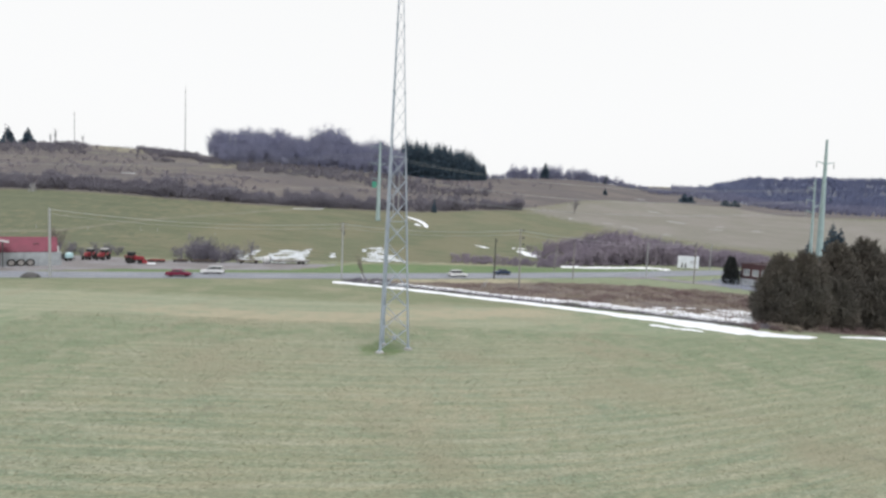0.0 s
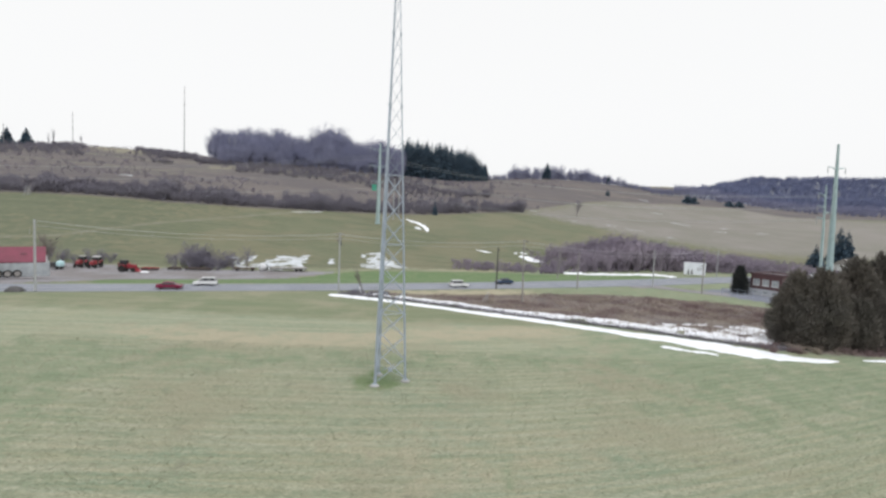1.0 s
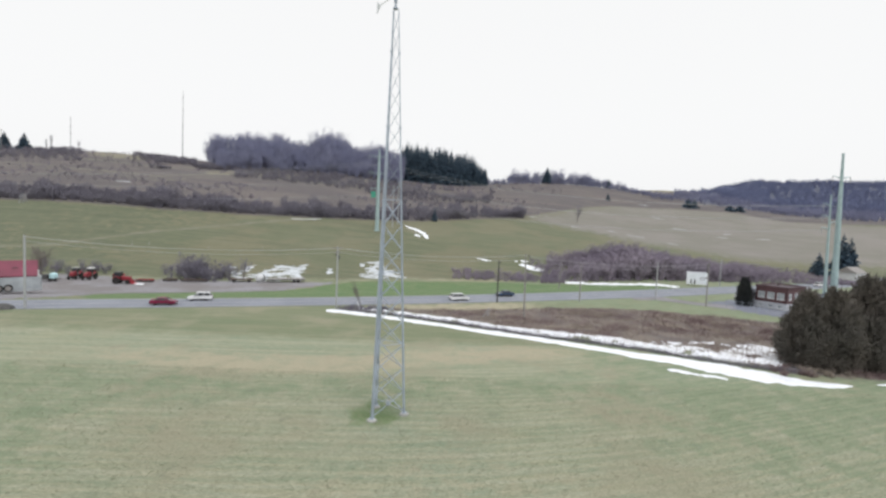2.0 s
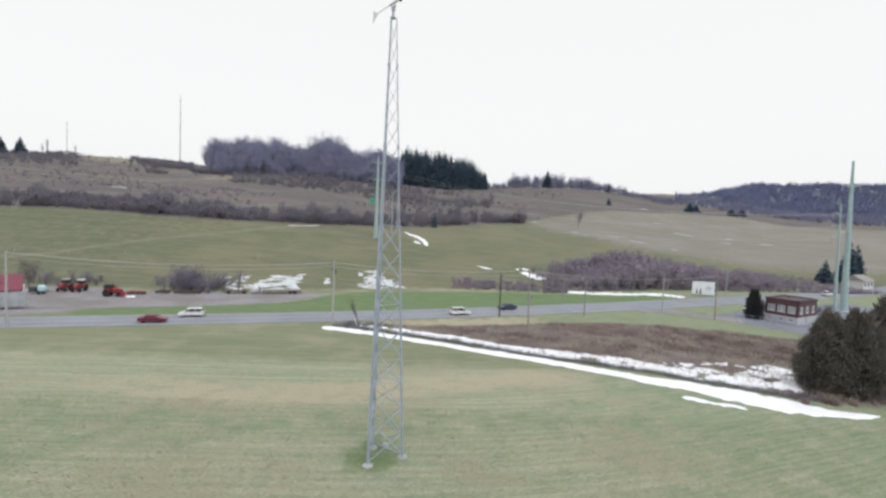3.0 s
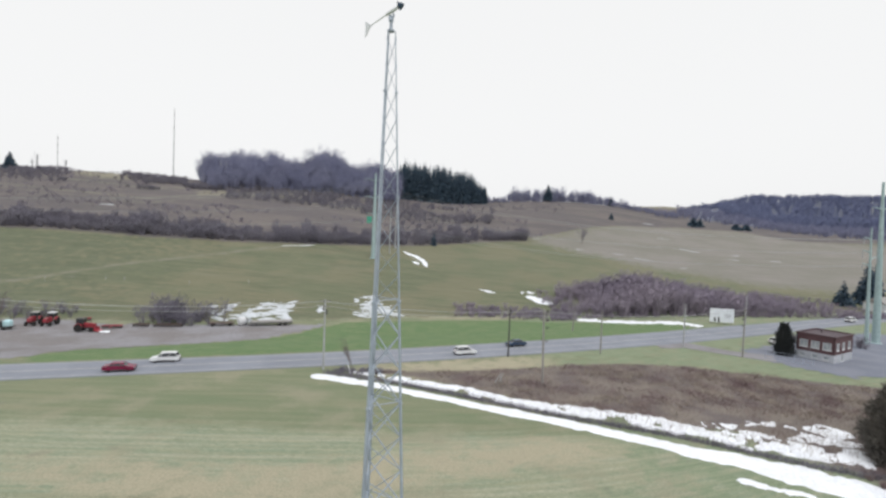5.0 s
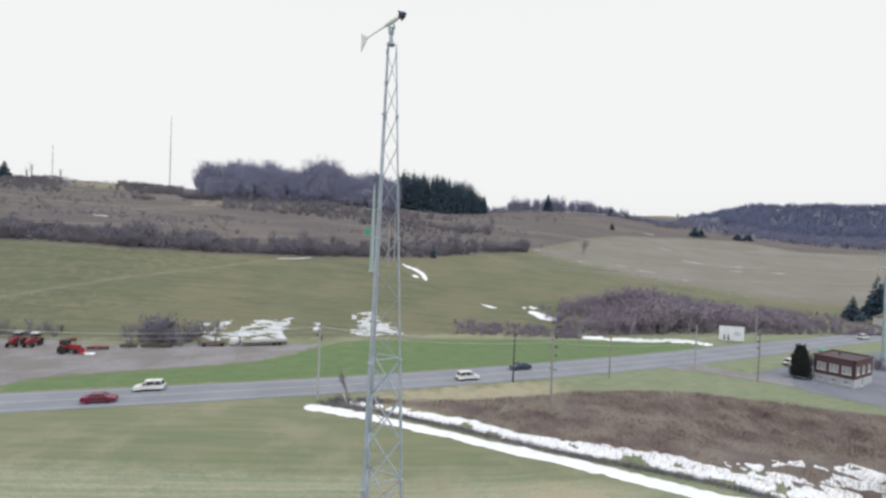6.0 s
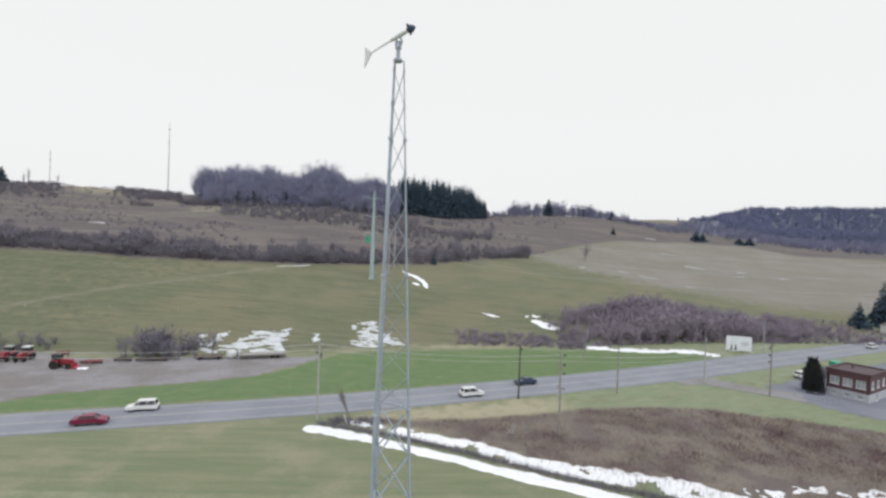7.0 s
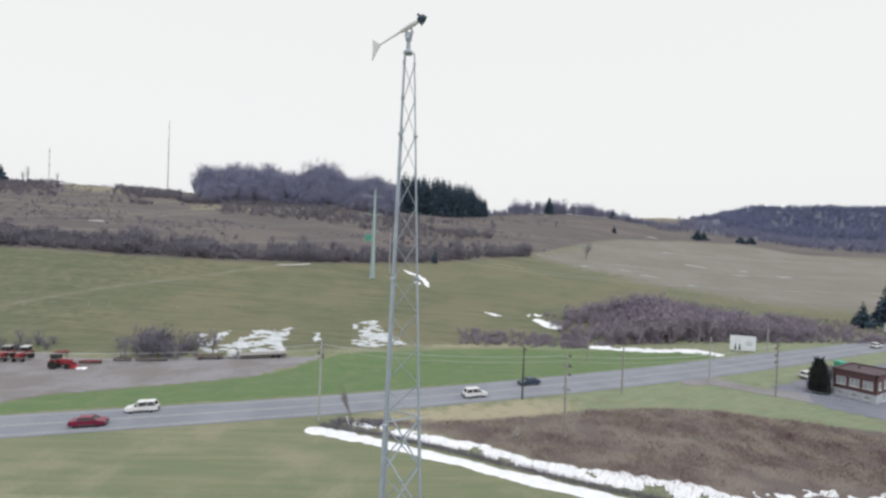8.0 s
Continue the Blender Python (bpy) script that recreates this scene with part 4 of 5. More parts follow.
# chain-link fence beside the building
fence = thing("chain_fence", "low pale steel fence beside the brick building", "fence", 64.5, 104.9, 0, -38)
for i in range(6):
    part("post", tube([(i * 1.5, 0, -0.1), (i * 1.5, 0, 1.5)], 0.04, 6), M_STEEL, fence)
for z in (0.15, 0.8, 1.45):
    part("rail", tube([(0, 0, z), (7.5, 0, z)], 0.025, 6), M_STEEL, fence)

# ---------------------------------------------------------------- barn, silo wall, lean-to
barn = thing("barn", "low barn with deep red metal roof beside the yard", "barn", -79.6, 90.8, 0, 41)
part("wall", join(cbox(0, -1.9, 1.3, 9.0, 0.2, 2.9, 0.02), cbox(0, 1.9, 1.3, 9.0, 0.2, 2.9, 0.02), cbox(-4.4, 0, 1.3, 0.2, 3.6, 2.9, 0.02), cbox(4.4, 0, 1.3, 0.2, 3.6, 2.9, 0.02)), M_ROOF, barn)
for s in (-1, 1):
    V = [(-4.7, s * 2.5, 2.65), (4.7, s * 2.5, 2.65), (4.7, 0, 5.35), (-4.7, 0, 5.35), (-4.7, s * 2.5, 2.53), (4.7, s * 2.5, 2.53), (4.7, 0, 5.23), (-4.7, 0, 5.23)]
    slope = part("roof", (V, [(0, 1, 2, 3), (7, 6, 5, 4), (0, 4, 5, 1), (1, 5, 6, 2), (2, 6, 7, 3), (3, 7, 4, 0)]), M_ROOF, barn)
    for i in range(19):
        x = -4.6 + i * 0.51
        part("roof_rib", bar((x, s * 2.5, 2.68), (x, 0, 5.38), 0.05, 0.05), M_ROOF, slope)
part("white_trim", cbox(4.75, -2.45, 1.9, 0.22, 0.22, 3.6, 0.02), M_WHITE, barn, "white corner trim board")
part("roof_patch", moved(cbox(0, 0, 0, 0.9, 0.06, 0.14, 0.01), Matrix.Translation((1.4, -1.3, 4.05))), M_DARK, barn, "dark roof opening")
silo = thing("silo_wall", "weathered pale concrete panel wall in front of barn", "wall", -76.8, 88.3, 0, 41)
for i in range(8):
    part("panel", cbox(-3.7 + i * 1.1, 0, 1.25, 1.06, 0.22, 2.6, 0.03), M_PANEL, silo)
    part("rib", cbox(-4.25 + i * 1.1, -0.14, 1.2, 0.12, 0.14, 2.4, 0.02), M_PANEL, silo)
for i in range(3):
    part("end_panel", cbox(4.6, 0.6 + i * 1.1, 1.25, 0.22, 1.06, 2.6, 0.03), M_PANEL, silo)


def tyre_shape(r, w, n=22):
    return lathe([(r * 0.6, -w * 0.4), (r * 0.9, -w / 2), (r, -w * 0.32), (r, w * 0.32), (r * 0.9, w / 2), (r * 0.6, w * 0.4)], n, 'y')


row = thing("tyre_row", "row of large worn tractor tyres leaning on the concrete wall", "tyres", -78.75, 85.9, 0, 41)
for i in range(3):
    o = part("tyre", moved(tyre_shape(0.68, 0.4), Matrix.Translation((0.3 + i * 1.36, 0, 0.66))), M_TYRE, row)
    part("bead", moved(lathe([(0.38, -0.19), (0.44, -0.22), (0.46, -0.19), (0.46, 0.19), (0.44, 0.22), (0.38, 0.19)], 20, 'y'), Matrix.Translation((0.3 + i * 1.36, 0, 0.66))), M_POLE, o, "worn grey inner bead")
lean = thing("open_shed", "open-sided shed with white sloping metal roof edge", "shed", -81.2, 83.4, 0, 41)
for x, y in ((2.6, -1.6), (2.6, 1.6), (-3.0, -1.6), (-3.0, 1.6)):
    part("post", bar((x, y, -0.2), (x, y, 4.6), 0.18, 0.18), M_DARK, lean)
part("roof", moved(cbox(0, 0, 0, 7.2, 4.4, 0.12, 0.02), Matrix.Translation((0, 0, 5.6)) @ Matrix.Rotation(radians(13), 4, 'Y')), M_ROOF, lean)
part("fascia", moved(cbox(0, -2.25, -0.05, 7.2, 0.08, 0.32, 0.02), Matrix.Translation((0, 0, 5.6)) @ Matrix.Rotation(radians(13), 4, 'Y')), M_WHITE, lean, "white fascia along the roof edge")
part("dark_bale", cbox(-0.6, 0.3, 1.3, 3.4, 2.2, 2.6, 0.3), M_DARK, lean, "dark stacked load under the roof")

# ---------------------------------------------------------------- farm machines
def wheel(parent, x, y, r, w, rim=M_WHITE, name="wheel"):
    h = part(name, moved(tyre_shape(r, w), Matrix.Translation((x, y, r))), M_TYRE, parent)
    part("rim", moved(lathe([(r * 0.2, -w * 0.3), (r * 0.58, -w * 0.34), (r * 0.58, w * 0.34), (r * 0.2, w * 0.3)], 14, 'y'), Matrix.Translation((x, y, r))), rim, h)


def tractor(x, y, turn, cab, label, loader=False, cabtop=M_WHITE):
    t = thing("tractor", label, "tractor", x, y, float(gz(x, y)), turn, "farm machines in the yard")
    part("hood", prism([(0.2, 0.9), (2.2, 0.9), (2.3, 1.2), (2.2, 1.7), (0.2, 1.85)], -0.38, 0.38), M_RED, t)
    part("chassis", cbox(0.6, 0, 0.85, 3.2, 0.5, 0.45, 0.05), M_DARK, t)
    for s in (-1, 1):
        wheel(t, -0.6, s * 0.85, 0.82, 0.45, M_RED)
        wheel(t, 1.8, s * 0.75, 0.5, 0.3, M_RED)
        part("fender", prism([(-1.3, 1.3), (-1.0, 1.75), (-0.2, 1.75), (0.15, 1.3), (0.05, 1.25), (-0.25, 1.65), (-0.95, 1.65), (-1.2, 1.25)], s * 0.62, s * 1.05), M_RED, t)
    part("seat", cbox(-0.5, 0, 1.6, 0.5, 0.5, 0.5, 0.08), M_DARK, t)
    part("exhaust", tube([(1.3, 0.2, 1.7), (1.3, 0.2, 2.6)], 0.05, 8), M_DARK, t)
    if cab:
        part("cab_roof", cbox(-0.45, 0, 2.68, 1.5, 1.4, 0.22, 0.08), cabtop, t)
        for a in (-1.1, 0.2):
            for s in (-0.62, 0.62):
                part("cab_post", bar((a, s, 1.6), (a, s, 2.6), 0.07, 0.07), M_DARK, t)
        part("cab_glass", cbox(-0.45, 0, 2.1, 1.25, 1.2, 0.95, 0.05), M_CARGLASS, t)
    if loader:
        part("loader_arm", join(bar((0.1, 0.6, 1.7), (2.4, 0.6, 0.9), 0.12, 0.16), bar((0.1, -0.6, 1.7), (2.4, -0.6, 0.9), 0.12, 0.16)), M_RED, t)
        part("bucket", prism([(2.4, 0.2), (3.2, 0.1), (3.25, 0.2), (2.6, 0.35), (2.5, 1.0), (2.4, 1.0)], -1.0, 1.0), M_RED, t)
    return t


def implement(x, y, turn, n, label):
    t = thing("farm_implement", label, "implement", x, y, float(gz(x, y)), turn, "farm implements in the yard")
    part("frame", join(bar((-n * 0.35, 0, 0.7), (n * 0.35, 0, 0.7), 0.14, 0.14), bar((-n * 0.3, 0.8, 0.75), (n * 0.3, 0.8, 0.75), 0.12, 0.12), bar((0, -1.2, 0.5), (0, 0.8, 0.75), 0.12, 0.12)), M_RED if "red" in label else M_RUST, t)
    for i in range(n):
        a = -n * 0.33 + i * 0.68
        part("tine", tube([(a, 0, 0.7), (a, -0.2, 0.35), (a, 0.15, 0.05)], 0.05, 6), M_RUST, t)
        part("disc", moved(lathe([(0.05, -0.03), (0.33, -0.01), (0.33, 0.01), (0.05, 0.03)], 12, 'y'), Matrix.Translation((a, 0.75, 0.34))), M_DARK, t)
    return t


tractor(-72.3, 112.6, 8, True, "red tractor with front loader parked in the yard", True, M_DARK)
tractor(-82.8, 117.4, -80, True, "red tractor with white cab roof facing the road", False)
tractor(-86.2, 117.2, -75, True, "faded red tractor with pale cab roof in the yard", False, M_CONCRETE)
implement(-78.6, 121.5, 20, 4, "red folded cultivator standing behind the tractor")
implement(-68.6, 115.8, 10, 6, "red disc harrow beside the tractor")
implement(-58.6, 119.2, 8, 9, "rusty plough with many tines under bare bushes")
implement(-64.0, 118.4, 8, 5, "rusty old implement half hidden by bushes")

tank = thing("water_tank", "pale blue plastic tank on a dark trailer", "tank", -87.2, 111.8, float(gz(-87.2, 111.8)), 10)
part("tank_body", lathe([(0.3, 0.72), (0.8, 0.78), (0.85, 1.2), (0.82, 1.75), (0.4, 2.0), (0.18, 2.08)], 18), M_CYAN, tank)
part("trailer_bed", cbox(-0.7, 0, 0.62, 3.4, 1.7, 0.16, 0.03), M_DARK, tank)
part("load", cbox(-1.6, 0, 1.2, 1.3, 1.5, 1.0, 0.12), M_DARK, tank)
for s in (-0.85, 0.85):
    wheel(tank, -0.2, s, 0.4, 0.22, M_DARK)
flat = thing("flatbed_trailer", "long grey flatbed trailer standing beyond the verge", "trailer", -38.2, 126.0, float(gz(-38.2, 126)), 20)
part("bed", cbox(0, 0, 0.95, 9.6, 2.2, 0.22, 0.03), M_POLE, flat)
part("headboard", cbox(-4.6, 0, 1.4, 0.12, 2.2, 0.8, 0.02), M_STEEL, flat)
part("rail", cbox(0, -1.05, 0.72, 9.4, 0.12, 0.2, 0.02), M_DARK, flat)
for x in (2.0, 3.1):
    for s in (-0.95, 0.95):
        wheel(flat, x, s, 0.42, 0.25, M_DARK)
part("landing_leg", bar((-3.2, 0, 0.9), (-3.2, 0, 0), 0.14, 0.14), M_DARK, flat)
wagon = thing("hay_wagon", "low rusty wagon under a bare tree", "wagon", -48.6, 123.4, float(gz(-48.6, 123.4)), 15)
part("bed", cbox(0, 0, 0.72, 5.4, 2.0, 0.16, 0.03), M_RUST, wagon)
for x in (-1.8, 1.8):
    for s in (-0.85, 0.85):
        wheel(wagon, x, s, 0.36, 0.2, M_RUST)
drum = thing("mixer_drum", "dark and white round drum lying in the yard", "drum", -44.4, 124.6, float(gz(-44.4, 124.6)) + 1.0, 60)
part("barrel", lathe([(0.55, -1.0), (0.98, -0.6), (1.0, 0.4), (0.7, 0.9)], 18, 'x'), M_WHITE, drum)
part("mouth", lathe([(0.6, 0.85), (0.85, 0.92), (0.85, 1.02), (0.6, 1.1)], 18, 'x'), M_DARK, drum)
snow_mound("snow_patch", -68.0, 112.6, 2.4, 1.2, 0.2, 0.25, 1.1, "small dirty snow heap beside the tractor")

# ---------------------------------------------------------------- cars on the road
def car(x, y, turn, paint, label, suv=True):
    c = thing("car", label, "car", x, y, 0.06, turn, "cars on the road")
    c.scale = (0.87, 0.87, 0.87)
    hgt = 1.68 if suv else 1.42
    rear = -2.05 if suv else -1.35
    low = [(-2.3, 0.35), (2.25, 0.32), (2.35, 0.55), (2.28, 0.78), (1.15, 0.98), (-2.2, 1.02), (-2.36, 0.8), (-2.38, 0.5)]
    n = len(low)
    V, F = [], []
    for yy, k in ((-0.9, 0.96), (-0.8, 1.0), (0.8, 1.0), (0.9, 0.96)):
        V += [(px * k if abs(yy) > 0.85 else px, yy, 0.62 + (pz - 0.62) * k) for px, pz in low]
    for s in range(3):
        F += [(s * n + i, s * n + (i + 1) % n, (s + 1) * n + (i + 1) % n, (s + 1) * n + i) for i in range(n)]
    F += [tuple(range(n))[::-1], tuple(range(3 * n, 4 * n))]
    part("body", (V, F), paint, c)
    cab = [(rear - 0.15, 0.98), (1.2, 0.95), (0.45, hgt - 0.08), (rear + 0.35, hgt - 0.06)]
    V = [(px, yy * (0.84 if pz < 1.1 else 0.66), pz) for yy in (-1, 1) for px, pz in cab]
    part("windows", (V, [(3, 2, 1, 0), (4, 5, 6, 7), (0, 1, 5, 4), (1, 2, 6, 5), (2, 3, 7, 6), (3, 0, 4, 7)]), M_CARGLASS, c, "dark car windows")
    part("roof", cbox((rear + 0.8) / 2, 0, hgt - 0.03, 0.5 - rear, 1.32, 0.09, 0.04), paint, c)
    for px in (1.2, 0.5, -0.6, rear - 0.15):
        for s in (-1, 1):
            q = px * 0.45 + (0.1 if px > 0 else rear * 0.35)
            part("pillar", bar((px, s * 0.83, 0.97), (max(min(q, 0.45), rear + 0.3), s * 0.66, hgt - 0.06), 0.08, 0.06), paint, c)
    for px in (-1.4, 1.42):
        for s in (-0.78, 0.78):
            wheel(c, px, s, 0.34, 0.22, M_STEEL)
    for s in (-0.62, 0.62):
        part("headlight", cbox(2.27, s, 0.68, 0.12, 0.36, 0.14, 0.03), M_GLASS, c, "clear headlight")
        part("tail_light", cbox(-2.34, s, 0.82, 0.08, 0.3, 0.2, 0.03), M_CARRED, c, "red tail light")
    part("bumper", cbox(2.3, 0, 0.42, 0.14, 1.6, 0.16, 0.05), M_DARK, c)
    part("bumper", cbox(-2.36, 0, 0.45, 0.14, 1.6, 0.2, 0.05), M_DARK, c)
    for s in (-0.9, 0.9):
        part("side_sill", cbox(0, s, 0.36, 2.1, 0.07, 0.12, 0.02), M_DARK, c)
        part("mirror", cbox(0.85, s * 1.08, 1.02, 0.12, 0.2, 0.13, 0.03), paint, c)
    return c


car(76.4, 118.4, 20, M_CARWHITE, "white car parked behind the evergreen shrub")
car(123.6, 154.6, 27, M_CARWHITE, "white car on the road past the bend")
car(6.0, 98.9, 20, M_CARWHITE, "white sport utility vehicle driving on the near lane")
car(-44.8, 81.8, 16, M_CARRED, "dark red hatchback driving on the near lane", False)
car(-41.4, 87.4, 197, M_CARWHITE, "white estate car driving on the far lane")
car(16.4, 106.9, 201, M_BLUE, "dark blue saloon car driving on the far lane", False)

# ---------------------------------------------------------------- vegetation
RNG = np.random.default_rng(7)


def seg_tris(P, Q, w):
    """One tapering sliver for each segment P to Q of base width w."""
    d = Q - P
    d = d / np.maximum(np.linalg.norm(d, axis=1, keepdims=True), 1e-6)
    r = RNG.normal(size=P.shape)
    s = np.cross(d, r)
    s = s / np.maximum(np.linalg.norm(s, axis=1, keepdims=True), 1e-6) * (w[:, None] / 2)
    V = np.stack([P - s, P + s, Q], 1).reshape(-1, 3)
    return V, np.arange(len(V)).reshape(-1, 3)


def bare_crown(stems, height, width, limbs, twigs, trunk=0.0, w=0.05):
    """Bare twiggy growth: stems that fork into limbs and fine twigs. Returns vertices and triangles."""
    a = RNG.uniform(0, 2 * np.pi, stems)
    base = np.stack([np.cos(a), np.sin(a), np.zeros(stems)], 1) * RNG.uniform(0, 0.12 * width, (stems, 1))
    tip = np.stack([np.cos(a), np.sin(a), np.zeros(stems)], 1) * RNG.uniform(0.1, 0.5, (stems, 1)) * width
    tip[:, 2] = height * RNG.uniform(0.6, 1.0, stems)
    base[:, 2] = trunk * height * RNG.uniform(0.2, 1.0, stems) if trunk else 0
    out = [seg_tris(base, tip, np.full(stems, w * 2.2))]
    k = np.repeat(np.arange(stems), limbs)
    t = RNG.uniform(0.2, 0.9, len(k))[:, None]
    p = base[k] + (tip - base)[k] * t
    d = RNG.normal(size=(len(k), 3)) * np.array([1, 1, 0.45]) + np.array([0, 0, 0.75]) + (tip - base)[k] * 0.08
    d = d / np.linalg.norm(d, axis=1, keepdims=True)
    q = p + d * (RNG.uniform(0.15, 0.42, (len(k), 1)) * width * (1.1 - t * 0.6))
    out.append(seg_tris(p, q, np.full(len(k), w)))
    j = np.repeat(np.arange(len(k)), twigs)
    t = RNG.uniform(0.2, 1.0, len(j))[:, None]
    p2 = p[j] + (q - p)[j] * t
    d2 = RNG.normal(size=(len(j), 3)) * np.array([1, 1, 0.7]) + np.array([0, 0, 0.5]) + d[j]
    d2 = d2 / np.linalg.norm(d2, axis=1, keepdims=True)
    out.append(seg_tris(p2, p2 + d2 * RNG.uniform(0.08, 0.22, (len(j), 1)) * width, np.full(len(j), w * 0.6)))
    return cat(out)


def cat(parts):
    V, F, k = [], [], 0
    for v, f in parts:
        V.append(v)
        F.append(f + k)
        k += len(v)
    return np.concatenate(V), np.concatenate(F)


def trunk_mesh(h, r, n=6):
    a = np.arange(n) * 2 * np.pi / n
    rings = [(0, r * 1.3), (h * 0.08, r), (h * 0.6, r * 0.6), (h, r * 0.12)]
    V = np.concatenate([np.stack([np.cos(a) * rr, np.sin(a) * rr, np.full(n, z)], 1) for z, rr in rings])
    F = []
    for i in range(3):
        for k in range(n):
            q = (i * n + k, i * n + (k + 1) % n, (i + 1) * n + (k + 1) % n, (i + 1) * n + k)
            F += [(q[0], q[1], q[2]), (q[0], q[2], q[3])]
    return V, np.array(F)


def scatter(name, variants, places, mat, label, category, kind="stuff"):
    """Joins many copies into one object. places: x, y, scale, stretch."""
    parts = []
    for x, y, s, st in places:
        V, F = variants[RNG.integers(len(variants))]
        a = RNG.uniform(0, 2 * np.pi)
        c, n = np.cos(a) * s, np.sin(a) * s
        W = np.stack([V[:, 0] * c - V[:, 1] * n + x, V[:, 0] * n + V[:, 1] * c + y, V[:, 2] * s * st + float(gz(x, y)) - 0.1], 1)
        parts.append((W, F))
    me = mesh_tris(name, *cat(parts))
    me.materials.append(mat)
    return tagged(new(name, me), label, category, kind=kind)


def fan_xy(u, v):
    return 1.7 + u * v, v - 3.2


shrubs = [bare_crown(9, 2.6, 3.2, 7, 4, w=0.09) for _ in range(5)]
tall_shrubs = [bare_crown(8, 4.2, 4.0, 8, 5, w=0.09) for _ in range(5)]
small_shrubs = [bare_crown(5, 2.4, 3.4, 4, 3, w=0.11) for _ in range(5)]
trees = [cat([trunk_mesh(9, 0.22), bare_crown(16, 15, 10, 8, 5, trunk=0.22, w=0.16)]) for _ in range(5)]
far_trees = [cat([trunk_mesh(6, 0.22), bare_crown(7, 13, 10, 6, 3, trunk=0.2, w=0.36)]) for _ in range(4)]

# hedgerow of brush along the top of the hay field
pl = []
for i in range(1900):
    u = RNG.uniform(-1.25, 0.165)
    hv = np.interp(u, KU, HEDGE_V)
    v = hv + 2 + abs(RNG.normal(0, 1)) * (10 if u < -0.1 else 15 * (0.3 + smooth(-u, -0.17, 0.0)))
    x, y = fan_xy(u, v)
    pl.append((x, y, RNG.uniform(0.8, 1.7) * (0.62 + 0.85 * smooth(noise.noise((u * 22, 0, 3)), -0.4, 0.5)), RNG.uniform(0.8, 1.2)))
scatter("hedgerow_brush", shrubs, pl, M_TWIG, "dense leafless purple-grey brush along the field edge", "brush")

# thin brush over the upper slope
pl = []
while len(pl) < 2200:
    u = RNG.uniform(-1.25, 0.24)
    hv, cv = np.interp(u, KU, HEDGE_V), np.interp(u, KU, CREST_V)
    v = RNG.uniform(hv + 12, cv + 30)
    x, y = fan_xy(u, v)
    if noise.noise((x * 0.02, y * 0.035, 0.3)) + 0.55 * (v - hv) / (cv - hv) < 0.12:
        continue
    pl.append((x, y, RNG.uniform(0.6, 1.4), RNG.uniform(0.3, 0.75)))
scatter("hillside_brush", small_shrubs, pl, M_SLOPE, "scattered leafless brush over the brown upper hillside", "brush")

# brush below the woods and along the bare ridge
pl = []
for i in range(1250):
    u = RNG.uniform(-0.64, 0.1)
    x, y = fan_xy(u, np.interp(u, KU, CREST_V) - RNG.uniform(45, 115 if u > -0.42 else 60))
    if noise.noise((x * 0.025, y * 0.03, 7)) > -0.12:
        pl.append((x, y, RNG.uniform(0.7, 1.3), RNG.uniform(0.6, 0.9)))
for i in range(620):
    u = RNG.uniform(-1.15, -0.725)
    x, y = fan_xy(u, np.interp(u, KU, CREST_V) + RNG.uniform(-62, 12))
    pl.append((x, y, RNG.uniform(0.6, 1.2), RNG.uniform(0.6, 0.95)))
for i in range(260):
    u = RNG.uniform(-0.625, -0.5)
    x, y = fan_xy(u, np.interp(u, KU, CREST_V) + RNG.uniform(-40, 10))
    pl.append((x, y, RNG.uniform(0.6, 1.1), RNG.uniform(0.6, 0.9)))
scatter("crest_brush", tall_shrubs, pl, M_TWIG, "leafless purple-brown brush along the hill crest", "brush")

# woods on the crest
pl = []
for i in range(760):
    u = RNG.uniform(-0.485, -0.085)
    cv = np.interp(u, KU, CREST_V)
    back = RNG.uniform(0, 1)
    x, y = fan_xy(u, cv - 58 + 74 * back)
    if RNG.uniform() > 0.22 + 0.78 * smooth(u, -0.485, -0.43):
        continue
    rim = 0.74 + 0.26 * smooth(u, -0.485, -0.41) - 0.12 * smooth(u, -0.14, -0.06)
    pl.append((x, y, (0.52 + 1.2 * back ** 0.7) * RNG.uniform(0.85, 1.12) * rim * (1 + 0.34 * noise.noise((u * 19, back, 2))), RNG.uniform(0.9, 1.15)))
scatter("hilltop_woods", trees, pl, M_HAZED_WOODS, "bare deciduous woods on the hill crest, hazed purple-grey", "woods")
pl = []
for i in range(200):
    u = RNG.uniform(0.13, 0.47)
    v = np.interp(u, KU, CREST_V) + RNG.uniform(-5, 40)
    x, y = fan_xy(u, v)
    pl.append((x, y, RNG.uniform(0.4, 0.8) * (1.15 if u < 0.3 else 0.85 if u < 0.37 else 0.45), RNG.uniform(0.8, 1.1)))
for i in range(330):
    u = RNG.uniform(0.09, 0.47)
    x, y = fan_xy(u, np.interp(u, KU, CREST_V) + RNG.uniform(-14, 25))
    pl.append((x, y, RNG.uniform(0.2, 0.42), RNG.uniform(0.7, 1.0)))
scatter("skyline_trees", trees, pl, M_HAZED_WOODS, "low line of bare trees along the skyline", "woods")
pl = []
for i in range(2300):
    u = RNG.uniform(0.50, 1.2)
    v = RNG.uniform(520, 915) if i > 420 else RNG.uniform(870, 915)
    if u < 0.56 and v < 800:
        continue
    x, y = fan_xy(u, v)
    pl.append((x, y, RNG.uniform(0.9, 1.4), RNG.uniform(0.75, 1.0)))
scatter("ridge_woods", far_trees, pl, M_HAZED_FARWOODS, "bare woods covering the distant ridge", "woods")
pl = []
